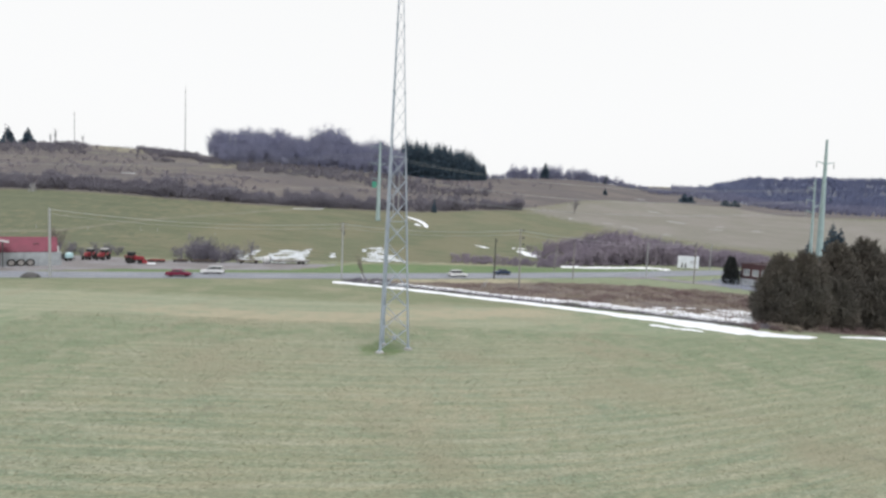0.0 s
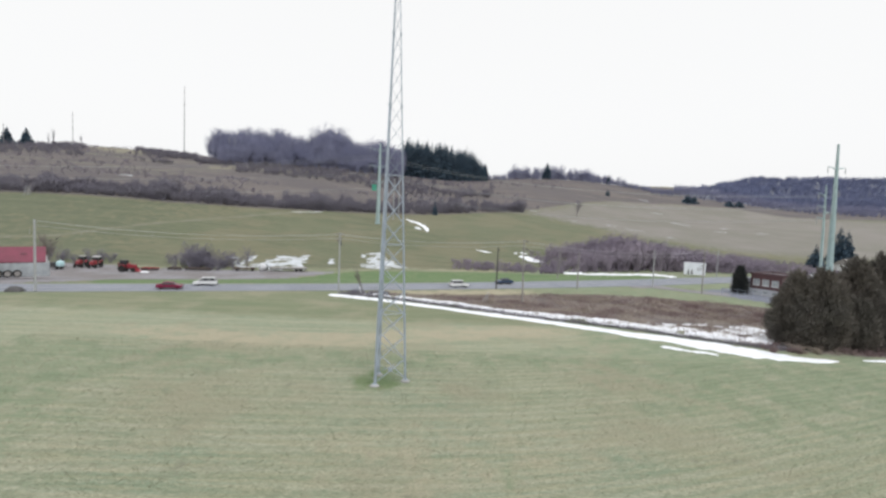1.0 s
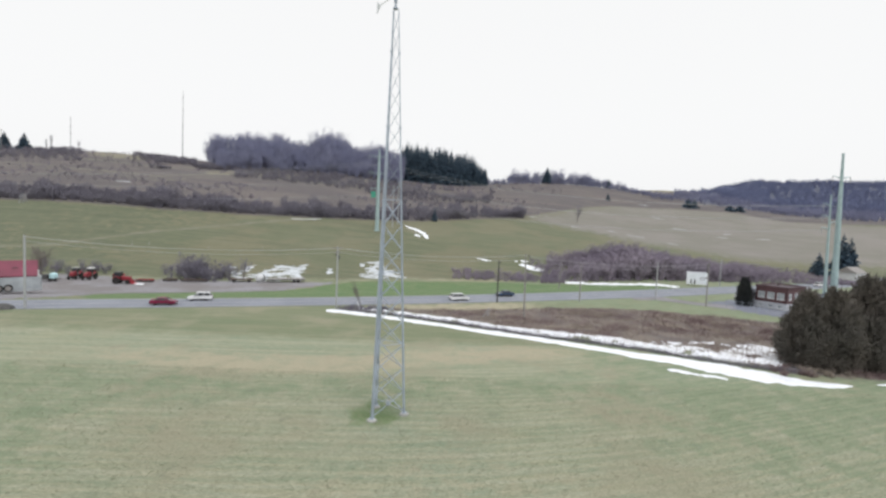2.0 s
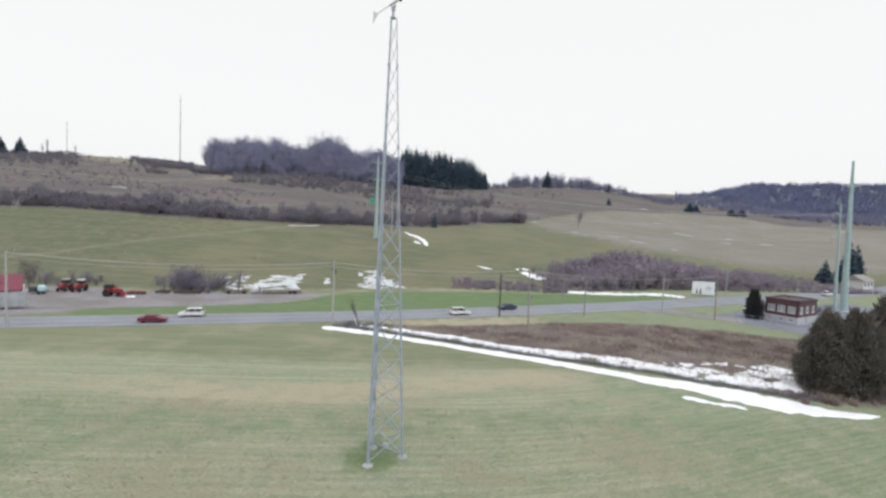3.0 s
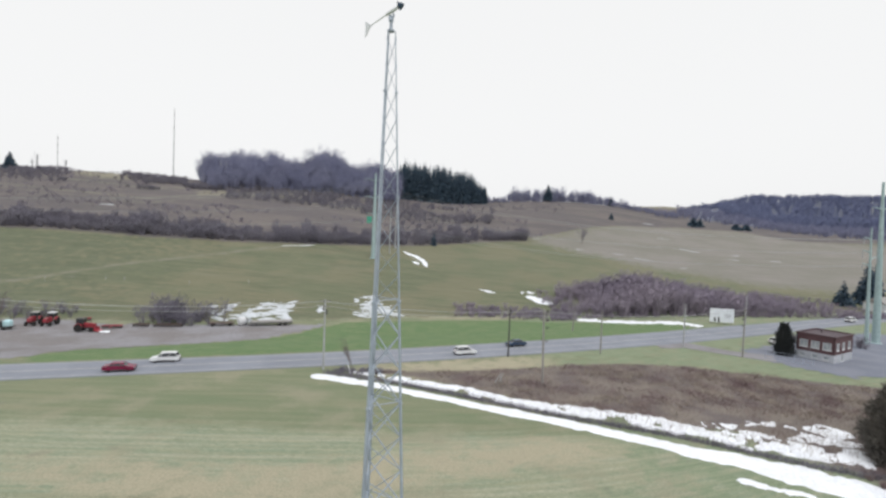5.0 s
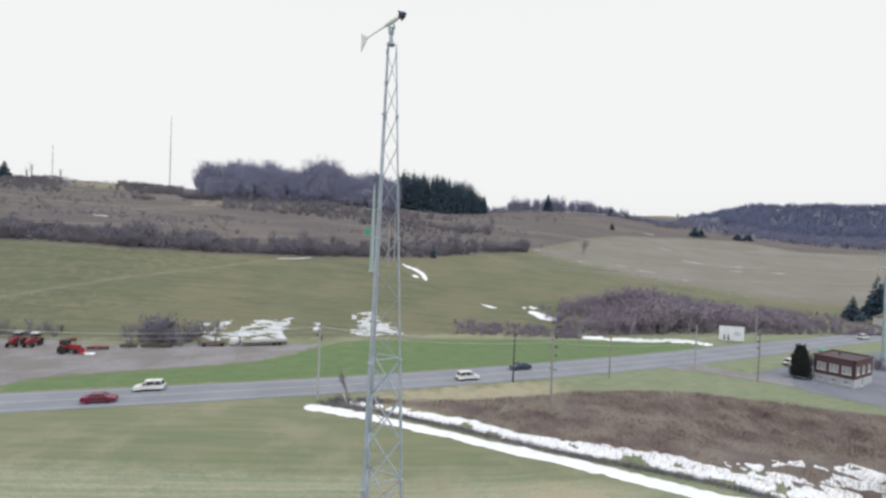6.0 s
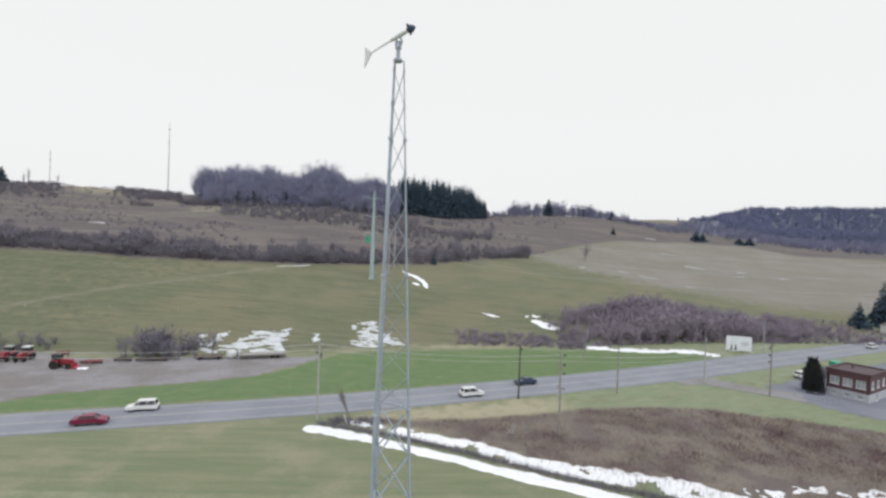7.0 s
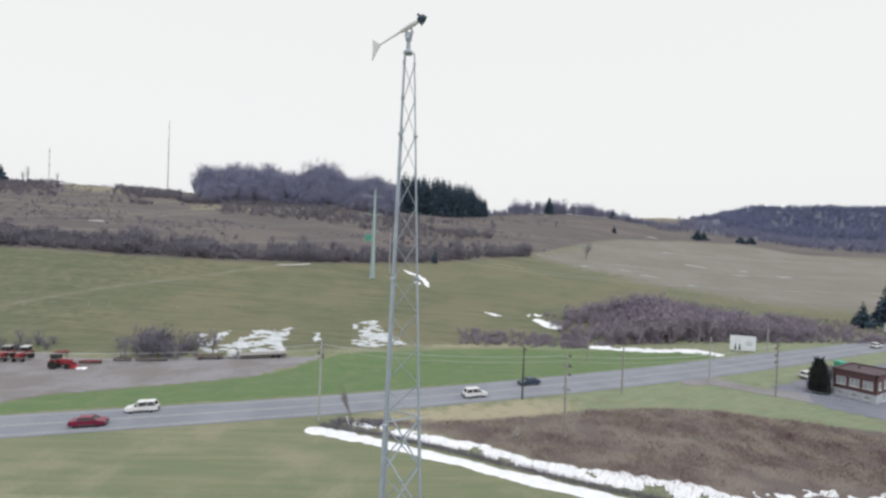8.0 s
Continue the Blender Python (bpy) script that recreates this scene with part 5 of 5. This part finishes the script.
for i in range(1000):
    u = RNG.uniform(0.47, 1.15)
    v = np.interp(u, KU, CREST_V) + RNG.uniform(5, 150)
    x, y = fan_xy(u, v)
    pl.append((x, y, RNG.uniform(0.4, 0.75), RNG.uniform(0.8, 1.0)))
scatter("valley_woods", far_trees, pl, M_HAZED_WOODS, "bare trees beyond the tan field", "woods")

# brush at the foot of the hill
pl = []
for i in range(640):
    x = RNG.uniform(34, 150)
    top = np.interp(x, [33, 46, 67, 86, 110, 132, 150], [0.5, 1.4, 2.75, 2.0, 1.3, 0.75, 0.35])
    y = 149 + 0.14 * (x - 36) + RNG.uniform(0, 30)
    pl.append((x, y, top * RNG.uniform(0.6, 1.05), RNG.uniform(0.75, 1.0)))
for i in range(260):
    x = RNG.uniform(34, 150)
    pl.append((x, 148.2 + 0.14 * (x - 36) + RNG.uniform(-0.8, 2.5), RNG.uniform(0.3, 0.6), RNG.uniform(0.6, 0.9)))
scatter("roadside_thicket", tall_shrubs, pl, M_TWIG_RED, "dense reddish-brown leafless thicket beyond the road", "brush")
pl = [(RNG.uniform(6, 40), 146 + RNG.uniform(0, 12), RNG.uniform(0.3, 0.62), RNG.uniform(0.6, 0.9)) for i in range(240)]
scatter("roadside_brush", tall_shrubs, pl, M_TWIG_RED, "low reddish-brown leafless brush beyond the verge", "brush")
pl = []
for i in range(40):
    f = RNG.uniform(-1, 1)
    pl.append((-61.5 + 10.5 * f, 121 + RNG.uniform(0, 11), (1.55 - 0.95 * abs(f)) * RNG.uniform(0.55, 1.15), RNG.uniform(0.8, 1.05)))
scatter("yard_thicket", tall_shrubs, pl, M_TWIG, "tangled bare bushes behind old farm implements", "brush")
pl = [(-104 + RNG.uniform(0, 22), 121 + RNG.uniform(0, 8), RNG.uniform(0.4, 0.9), RNG.uniform(0.9, 1.1)) for i in range(26)]
scatter("yard_brush", tall_shrubs, pl, M_TWIG, "bare bushes at the back of the farm yard", "brush")
pl = [(80 + 15 * f + RNG.uniform(-1, 1), 120.5 - 3.0 * f + RNG.uniform(-1, 1.2), RNG.uniform(0.5, 0.85), RNG.uniform(0.8, 1.0)) for f in np.linspace(0, 1, 34)]
scatter("lot_brush", tall_shrubs, pl, M_TWIG, "bare grey bushes along the back of the lot", "brush")
pl = [(-13.6 + RNG.uniform(-1.0, 6), 86 + RNG.uniform(-1.4, 0.6), RNG.uniform(0.25, 0.5), 0.7) for i in range(44)]
scatter("ditch_brush", shrubs, pl, M_TWIG, "low dead brush at the end of the ditch", "brush")


def lone_tree(x, y, s, label, mat=None):
    t = thing("bare_tree", label, "tree", x, y, float(gz(x, y)) - 0.1)
    t.scale = (s, s, s)
    for name, (V, F), m in (("trunk", trunk_mesh(9, 0.22), M_BARK), ("crown", bare_crown(14, 13, 9, 8, 5, trunk=0.4, w=0.11), mat or M_TWIG)):
        me = mesh_tris(name, V, F)
        me.materials.append(m)
        o = new(name, me)
        o.parent = t
    return t


x, y = -110, 206
lone_tree(x, y, 0.9, "bare spreading tree rising from the hedgerow")
x, y = fan_xy(0.275, 292)
lone_tree(x, y, 0.8, "small bare tree on the brown slope")
lone_tree(-48.8, 125.0, 0.5, "small bare tree beside the rusty wagon")
lone_tree(-91, 113, 0.72, "bare tree behind the barn", M_BARK)
sapling = lone_tree(-12.2, 87.2, 0.42, "small leaning bare sapling at the ditch", M_BARK)
sapling.scale, sapling.rotation_euler = (0.2, 0.2, 0.43), (0, radians(-19), 0)
for u, v, s in ((-0.93, 380, 1.1), (-0.955, 368, 0.98), (-0.79, 358, 0.98), (-0.735, 362, 0.68), (-0.80, 366, 0.74)):
    x, y = fan_xy(u, v)
    lone_tree(x, y, s, "slender bare tree on the hill crest").scale = (s * 0.42, s * 0.42, s)


def conifer(h, r, levels, per, droop=0.35, w=0.32):
    """Spruce crown: whorls of drooping sprays."""
    out = []
    for i in range(levels):
        f = i / levels
        z = h * (0.06 + 0.94 * f)
        rr = r * (1 - f) ** 0.85 * RNG.uniform(0.85, 1.1) + 0.12
        n = max(5, int(per * (1 - f * 0.6)))
        a = RNG.uniform(0, 2 * np.pi, n)
        d = np.stack([np.cos(a), np.sin(a), np.full(n, -droop)], 1)
        p = np.zeros((n, 3))
        p[:, 2] = z + RNG.uniform(-0.3, 0.3, n)
        q = p + d * rr * RNG.uniform(0.7, 1.1, (n, 1))
        m = 6
        k = np.repeat(np.arange(n), m)
        t = RNG.uniform(0.15, 1.0, len(k))[:, None]
        s = p[k] + (q - p)[k] * t
        e = RNG.normal(size=(len(k), 3)) * 0.6 + d[k] * 0.9 + np.array([0, 0, -0.2])
        e = e / np.linalg.norm(e, axis=1, keepdims=True)
        out.append(seg_tris(s, s + e * rr * RNG.uniform(0.25, 0.5, (len(k), 1)), np.full(len(k), w * rr)))
        out.append(seg_tris(p, q, np.full(n, w * rr * 0.5)))
    return cat(out)


spruces = [cat([trunk_mesh(19, 0.25), conifer(20, 3.2, 20, 11)]) for _ in range(4)]
pl = []
for i in range(240):
    u = RNG.uniform(-0.085, 0.088)
    v = 415 + RNG.uniform(0, 45)
    x, y = fan_xy(u, v)
    pl.append((x, y, RNG.uniform(1.3, 1.5) * (1.1 - 0.16 * smooth(u, -0.03, 0.05) - 0.5 * smooth(u, 0.045, 0.092)), RNG.uniform(0.95, 1.1)))
scatter("spruce_stand", spruces, pl, M_SPRUCE, "dense dark green spruce plantation on the hilltop", "woods")


def lone_spruce(x, y, h, r, label, mat=None):
    t = thing("conifer", label, "tree", x, y, float(gz(x, y)) - 0.1)
    for name, (V, F), m in (("trunk", trunk_mesh(h * 0.95, h * 0.014), M_BARK), ("crown", conifer(h, r, max(12, int(h * 1.6)), 14, 0.3, 0.36), mat or M_SPRUCE)):
        me = mesh_tris(name, V, F)
        me.materials.append(m)
        o = new(name, me)
        o.parent = t


for u, v, h, r in ((-0.885, 388, 14.5, 5.4), (-0.845, 386, 14, 5), (0.50, 402, 8, 4.8), (0.512, 404, 7, 4.0), (0.585, 400, 5, 5.0), (0.605, 402, 5, 5.0), (0.335, 388, 6, 2.0), (0.21, 445, 16, 5), (0.335, 462, 10, 3), (-0.015, 244, 8, 1.6), (0.80, 560, 14, 4)):
    x, y = fan_xy(u, v)
    lone_spruce(x, y, h, r, "dark green conifer standing alone on the hillside")
SHRUB = thing("evergreen_shrub", "dense dark evergreen shrub at the corner of the brick building", "shrub", 70.4, 108.2, 0)
lone_spruce(148.6, 187.4, 9.5, 3.4, "dark conifer beside the road bend")
lone_spruce(160.5, 191.1, 17, 4.2, "tall dark conifer beside the road bend")
lone_spruce(168, 196.5, 15, 4.0, "tall dark conifer beside the road bend")


def cedar_crown(h, r, leaves, lean=0.0):
    """Dense egg-shaped cedar crown of many small sprays grouped in boughs."""
    n = 430
    f = RNG.uniform(0.0, 1.0, n) ** 1.12
    prof = r * np.sin(np.pi * np.clip(0.22 + 0.74 * f, 0, 1)) ** 0.75 * (1.1 - 0.3 * f)
    a = RNG.uniform(0, 2 * np.pi, n)
    s = RNG.uniform(0, 50)
    prof = prof * np.array([0.92 + 0.34 * noise.noise((math.cos(q) * 1.5 + s, math.sin(q) * 1.5, g * 3.5)) for q, g in zip(a, f)])
    rad = prof * RNG.uniform(0.5, 1.0, n) ** 0.5
    lift = np.array([0.93 + 0.17 * noise.noise((math.cos(q) * 1.2 + s, math.sin(q) * 1.2, 8.0)) for q in a])
    C = np.stack([np.cos(a) * rad, np.sin(a) * rad, f * h * lift], 1)
    k = np.repeat(np.arange(n), leaves)
    p = C[k] + RNG.normal(size=(len(k), 3)) * np.array([0.31, 0.31, 0.4]) * (0.35 + 0.65 * (prof[k] / r))[:, None]
    out = C[k] * np.array([1, 1, 0])
    out = out / np.maximum(np.linalg.norm(out, axis=1, keepdims=True), 0.1)
    d = out * 0.5 + RNG.normal(size=(len(k), 3)) * 0.45 + np.array([0, 0, 0.55])
    d = d / np.linalg.norm(d, axis=1, keepdims=True)
    shell = seg_tris(p, p + d * RNG.uniform(0.16, 0.42, (len(k), 1)), RNG.uniform(0.05, 0.13, len(k)))
    m = 1500
    f = RNG.uniform(0.0, 0.93, m)
    prof = r * np.sin(np.pi * np.clip(0.22 + 0.74 * f, 0, 1)) ** 0.75 * (1.1 - 0.3 * f)
    a = RNG.uniform(0, 2 * np.pi, m)
    rad = prof * RNG.uniform(0.1, 0.7, m)
    c = np.stack([np.cos(a) * rad, np.sin(a) * rad, f * h], 1)
    d = np.stack([np.cos(a) * 0.3, np.sin(a) * 0.3, np.full(m, 0.9)], 1) + RNG.normal(0, 0.25, (m, 3))
    return cat([shell, seg_tris(c, c + d * RNG.uniform(0.5, 1.1, (m, 1)), RNG.uniform(0.3, 0.6, m))])


for x, y, h, r, lab in ((48.0, 60.1, 9.7, 3.0, "broad brownish-green cedar at the field edge"), (50.9, 59.3, 9.9, 3.5, "broad brownish-green cedar at the field edge"),
                        (55.1, 58.7, 6.2, 2.2, "shorter cedar between taller cedars"), (58.0, 63.0, 11.6, 4.2, "tall dark brownish-green cedar in the clump"),
                        (63.5, 64.7, 12.3, 4.4, "tall dark brownish-green cedar in the clump"), (69, 64.7, 12.0, 4.4, "tall dark brownish-green cedar in the clump"), (60.3, 58.3, 6.8, 2.4, "shorter cedar between taller cedars")):
    t = thing("cedar", lab, "tree", x, y, 0, group="cedar clump")
    for name, (V, F), m in (("trunk", trunk_mesh(h * 0.9, 0.2), M_BARK), ("crown", cedar_crown(h, r, 95), M_CEDAR)):
        me = mesh_tris(name, V, F)
        me.materials.append(m)
        o = new(name, me)
        o.parent = t
pl = [(RNG.uniform(42, 70), 55.8 + RNG.uniform(-0.8, 2.4), RNG.uniform(0.25, 0.5), 0.8) for i in range(110)]
scatter("cedar_underbrush", shrubs, pl, M_WEED, "low dead brush under the cedars", "brush")

for name, (V, F), m in (("trunk", trunk_mesh(5.2, 0.12), M_BARK), ("crown", cedar_crown(6.2, 1.6, 40), M_SHRUB)):
    me = mesh_tris(name, V, F)
    me.materials.append(m)
    o = new(name, me)
    o.parent = SHRUB

# dead weeds in the rough plot
def blades(n, x, y, h0, h1, w, lean):
    z = gz(x, y)
    p = np.stack([x, y, z - 0.03], 1)
    d = RNG.normal(size=(n, 3)) * lean
    d[:, 2] = 1
    q = p + d * RNG.uniform(h0, h1, (n, 1))
    return seg_tris(p, q, np.full(n, w))


x, y = RNG.uniform(-12, 100, 190000), RNG.uniform(54, 96, 190000)
keep = inside(x, y, WEEDS)
dens = np.array([noise.noise((px * 0.12, py * 0.12, 4.4)) for px, py in zip(x, y)])
keep &= dens > RNG.uniform(-0.75, 0.35, len(x))
x, y = x[keep], y[keep]
tall = np.array([noise.noise((px * 0.33, py * 0.33, 9.1)) for px, py in zip(x, y)])[:, None]
me = mesh_tris("dead_weeds", *blades(len(x), x, y, 0.12 + 0.1 * np.clip(tall, -0.5, 1), 0.55 + 0.9 * np.clip(tall, -0.3, 1), 0.06, 0.8))
me.materials.append(M_WEED)
tagged(new("dead_weeds", me), "dense reddish-brown dead weeds on the rough plot", "weeds", kind="stuff")

# hillside snow remnants
snow_band("snow_drift", [(-14.6, 222), (-12, 218.5), (-9, 215.8), (-6.4, 210.5), (-4.6, 205), (-3.8, 199.5)], [1.0, 2.6, 3.0, 2.6, 2.4, 1.2], 0.12, 31.0, "curved melting snow drift on the hay field", clump=0.35)
snow_band("snow_drift", [(30.8, 173.4), (32.5, 171), (34.6, 168.2), (37.6, 165.4)], [3.0, 4.6, 5.4, 4.4], 0.12, 33.0, "melting snow drift above the roadside brush", clump=0.4)
snow_band("snow_drift", [(-62, 205.6), (-57, 208.2), (-53.4, 211), (-51, 214.4)], [0.3, 0.5, 0.8, 0.5], 0.08, 37.0, "thin streak of snow on the hay field track", clump=0.6)
for x, y, lx, ly, turn, hole in ((-8.4, 204, 4.2, 3.2, -1.1, 0.5), (31.5, 177, 5, 3, 0.6, 0.8), (17.6, 175, 5, 1.8, -0.6, 0.8),
                                 (97, 271, 7, 3, -0.3, 0), (107, 263.7, 12, 3, -0.4, 0), (121, 250, 5, 3, 0, 0), (154, 308.5, 14, 4, -0.4, 0), (168, 287, 9, 3, -0.3, 0), (178, 301, 6, 3, 0, 0), (152, 339, 9, 3, -0.2, 0), (75, 269, 5, 3, 0, 0), (55, 283, 5, 4, 0, 0.5), (-160, 248, 7, 2.2, 0.1, 0.3), (161, 387, 12, 4, 0, 0), (192, 286, 9, 3, -0.2, 0)):
    snow_mound("snow_patch", x, y, lx * (1 if x < 40 else 0.85), ly if x < 40 else ly * 0.4, turn, 0.07, RNG.uniform(1, 30), "melting snow patch on the hillside", hole=hole, mat=M_SNOW if -20 < x < 40 else M_OLDSNOW)
for u, lx in ((-0.71, 6), (-0.685, 8), (-0.655, 9), (-0.63, 6), (-0.60, 5)):
    x, y = fan_xy(u, np.interp(u, KU, CREST_V) - 9)
    snow_mound("snow_patch", x, y, lx, 2.6, 0.1, 0.12, RNG.uniform(1, 30), "melting snow patch below the hill crest")


def snow_lace(pts, seed, cell=0.4):
    """Thin snow that has melted into a lace of rims and islands, with grass showing through."""
    a = np.array(pts)
    xs, ys = np.arange(a[:, 0].min() - 1, a[:, 0].max() + 1, cell), np.arange(a[:, 1].min() - 1, a[:, 1].max() + 1, cell)
    X, Y = np.meshgrid(xs, ys, indexing="ij")
    edge = poly_dist(X, Y, pts + pts[:1]) * np.where(inside(X, Y, pts), 1, -1)
    big = np.array([[noise.noise((x * 0.13, y * 0.085, seed)) for y in ys] for x in xs])
    fine = np.array([[noise.noise((x * 0.4, y * 0.55, seed + 5)) + 0.6 * noise.noise((x * 1.3, y * 1.5, seed + 8)) for y in ys] for x in xs])
    k = 0.08 - np.abs(big + 0.1) + 0.34 * fine + np.clip(edge / 5, -1, 0.06)
    ids, V, F = {}, [], []
    for i in range(len(xs) - 1):
        for j in range(len(ys) - 1):
            if k[i:i + 2, j:j + 2].mean() < 0:
                continue
            face = []
            for p in ((i, j), (i + 1, j), (i + 1, j + 1), (i, j + 1)):
                if p not in ids:
                    ids[p] = len(V)
                    x, y = xs[p[0]] + 0.14 * noise.noise((p[0] * 0.9, p[1] * 0.9, 1)), ys[p[1]] + 0.14 * noise.noise((p[0] * 0.9, p[1] * 0.9, 6))
                    V.append((x, y, float(gz(x, y)) + (0.03 + 0.12 * min(1, k[p] * 4) if k[p] > 0 else -0.03)))
                face.append(ids[p])
            F.append(face)
    me = mesh_of("snow_remnants", V, F)
    me.materials.append(M_OLDSNOW)
    me.polygons.foreach_set("use_smooth", np.ones(len(me.polygons), bool))
    tagged(new("snow_remnants", me), "patchy thin old snow melting in the grass", "snow", kind="stuff")


snow_lace([(-60, 138), (-54, 145), (-33, 150), (-30, 144), (-31.5, 131), (-40, 127.5), (-47, 126), (-56, 131)], 4.0)
snow_lace([(-26, 146), (-22, 157), (-16, 161), (-11, 155), (-7.5, 144), (-13, 140.5), (-19, 139)], 12.0)
snow_band("snow_drift", [(40, 147.6), (46, 146.6), (50, 144.2), (57, 142.2), (65, 141), (70, 136.5)], [2.4, 4.4, 5.6, 5.4, 5.0, 4.0], 0.4, 23.0, "broken snow drift along the far road verge", clump=1.15)

# dark weeds between the two lines of snow
line = [(-15.8, 84.6), (-7.7, 81.9), (-4.4, 80.5), (3.6, 76.7), (10.9, 72.9), (17.5, 69.6), (23.5, 67.3), (29.3, 64.7), (34, 61.8), (38.8, 59.1), (42.3, 57.4), (46, 56.2)]
dist = np.cumsum([0] + [math.dist(p, q) for p, q in zip(line[:-1], line[1:])])
k = RNG.uniform(0, dist[-1], 6500)
x = np.interp(k, dist, [p[0] for p in line]) + RNG.normal(0, 0.3, len(k))
y = np.interp(k, dist, [p[1] for p in line]) + RNG.normal(0, 0.3, len(k))
me = mesh_tris("ditch_weeds", *blades(len(k), x, y, 0.25, 0.85, 0.06, 0.4))
me.materials.append(M_TWIG)
tagged(new("ditch_weeds", me), "dark dead weeds in the ditch between snow lines", "weeds", kind="stuff")

# ladder stand at the hedge and loose sticks in the weeds
t = thing("ladder_stand", "pale metal ladder stand at the edge of the hedgerow", "hunting stand", -163.7, 193, float(gz(-163.7, 193)), 12)
for s in (-0.7, 0.7):
    part("rail", bar((s, -0.6, -0.2), (s * 0.9, 0.3, 3.6), 0.12, 0.12), M_POLE_PALE, t)
    part("rear_post", bar((s, 1.4, -0.4), (s * 0.9, 0.9, 3.6), 0.12, 0.12), M_POLE_PALE, t)
for k in range(5):
    part("rung", bar((-0.68, -0.45 + k * 0.15, 0.5 + k * 0.62), (0.68, -0.45 + k * 0.15, 0.5 + k * 0.62), 0.08, 0.08), M_POLE_PALE, t)
part("seat", cbox(0, 0.6, 2.9, 1.5, 0.9, 0.1, 0.02), M_POLE, t)
t = thing("leaning_sticks", "crossed pale sticks leaning among the dead weeds", "sticks", 9.9, 82.6, float(gz(9.9, 82.6)))
for a, b in (((-0.5, 0, -0.1), (0.6, 0.1, 1.7)), ((0.1, 0.2, -0.1), (0.9, 0.3, 1.5)), ((0.7, 0, -0.1), (0.2, 0.2, 1.2))):
    part("stick", tube([a, tuple((p + q) / 2 + 0.04 for p, q in zip(a, b)), b], [0.07, 0.06, 0.04], 6), M_POLE_PALE, t)

# stems standing through the bank of snow
k = RNG.uniform(0, 1, 1700)
x = -8 + 57 * k ** 0.4
y = np.interp(x, [-8, 3.6, 18, 30.6, 41.4, 49], [84.6, 79.6, 72.4, 67.6, 64, 63.6]) + RNG.normal(0, 1, len(k)) * np.interp(x, [-8, 20, 45], [0.6, 1.2, 2.4])
me = mesh_tris("snow_weeds", *blades(len(k), x, y, 0.3, 1.1, 0.05, 0.35))
me.materials.append(M_WEED)
tagged(new("snow_weeds", me), "dead brown stems poking through the snow bank", "weeds", kind="stuff")

# small things
t = thing("leaning_stake", "short white stake leaning over the ditch brush", "stake", -11.9, 84.4, float(gz(-11.9, 84.4)))
part("post", bar((0, 0, -0.2), (-0.5, 0, 1.3), 0.14, 0.1), M_WHITE, t)
part("cap", cbox(-0.53, 0, 1.36, 0.17, 0.13, 0.1, 0.03), M_WHITE, t)
for x, y in ((-124.7, 147.8), (-109.5, 148.9), (-94.8, 152.2), (-89.6, 152.4), (-56.7, 159.5), (-71.7, 153.9)):
    t = thing("marker_stake", "thin pale marker stake on the hay field", "stake", x, y, float(gz(x, y)), group="marker stakes")
    part("post", bar((0, 0, -0.2), (0, 0, 1.2), 0.07, 0.06), M_POLE_PALE, t)
    part("cap", cbox(0, 0, 1.25, 0.11, 0.1, 0.12, 0.02), M_POLE_PALE, t)
far = thing("farmhouse", "pale grey house beyond the road bend", "house", 156, 181, float(gz(156, 181)) - 0.1, 28)
part("wall", join(cbox(0, -3, 1.5, 8, 0.2, 3.0, 0.02), cbox(0, 3, 1.5, 8, 0.2, 3.0, 0.02), cbox(-3.9, 0, 1.5, 0.2, 5.8, 3.0, 0.02), cbox(3.9, 0, 1.5, 0.2, 5.8, 3.0, 0.02)), M_WHITE, far)
part("roof", ([(-4.3, -3.5, 2.9), (4.3, -3.5, 2.9), (4.3, 3.5, 2.9), (-4.3, 3.5, 2.9), (-4.3, 0, 5.0), (4.3, 0, 5.0)], [(0, 1, 5, 4), (2, 3, 4, 5), (0, 4, 3), (1, 2, 5), (3, 2, 1, 0)]), M_POLE, far)
for x in (-2.4, 0, 2.4):
    part("window", cbox(x, -3.12, 1.6, 1.0, 0.06, 1.2, 0.01), M_CARGLASS, far)
heap = thing("soil_heap", "dark heap of soil at the road edge", "heap", -64.7, 73.9, 0)
V, F = lathe([(1.6, -0.1), (1.4, 0.25), (1.0, 0.55), (0.5, 0.75), (0.15, 0.8)], 16)
part("mound", ([(px * (1 + 0.25 * noise.noise((px, py, 1))), py * 0.7, pz + 0.15 * noise.noise((px * 2, py * 2, pz))) for px, py, pz in V], F), M_DARK, heap)

# cut grass lying along the mowing lines
n = 170000
x, y = RNG.uniform(-42, 48, n), 8 + 42 * RNG.uniform(0, 1, n) ** 1.25
along = RNG.normal(0, 0.5, (n, 3)) * np.array([1, 1, 0.0]) + np.array([0.96, 0.27, 0.0]) * RNG.choice([-1, 1], n)[:, None]
p = np.stack([x, y, gz(x, y) + 0.005], 1)
q = p + along * RNG.uniform(0.06, 0.2, (n, 1)) + np.array([0, 0, 1]) * RNG.uniform(0.02, 0.09, (n, 1))
me = mesh_tris("cut_grass", *seg_tris(p, q, RNG.uniform(0.012, 0.035, n)))
me.materials.append(M_GRASS)
tagged(new("cut_grass", me), "short cut winter grass and straw thatch", "grass", kind="stuff")
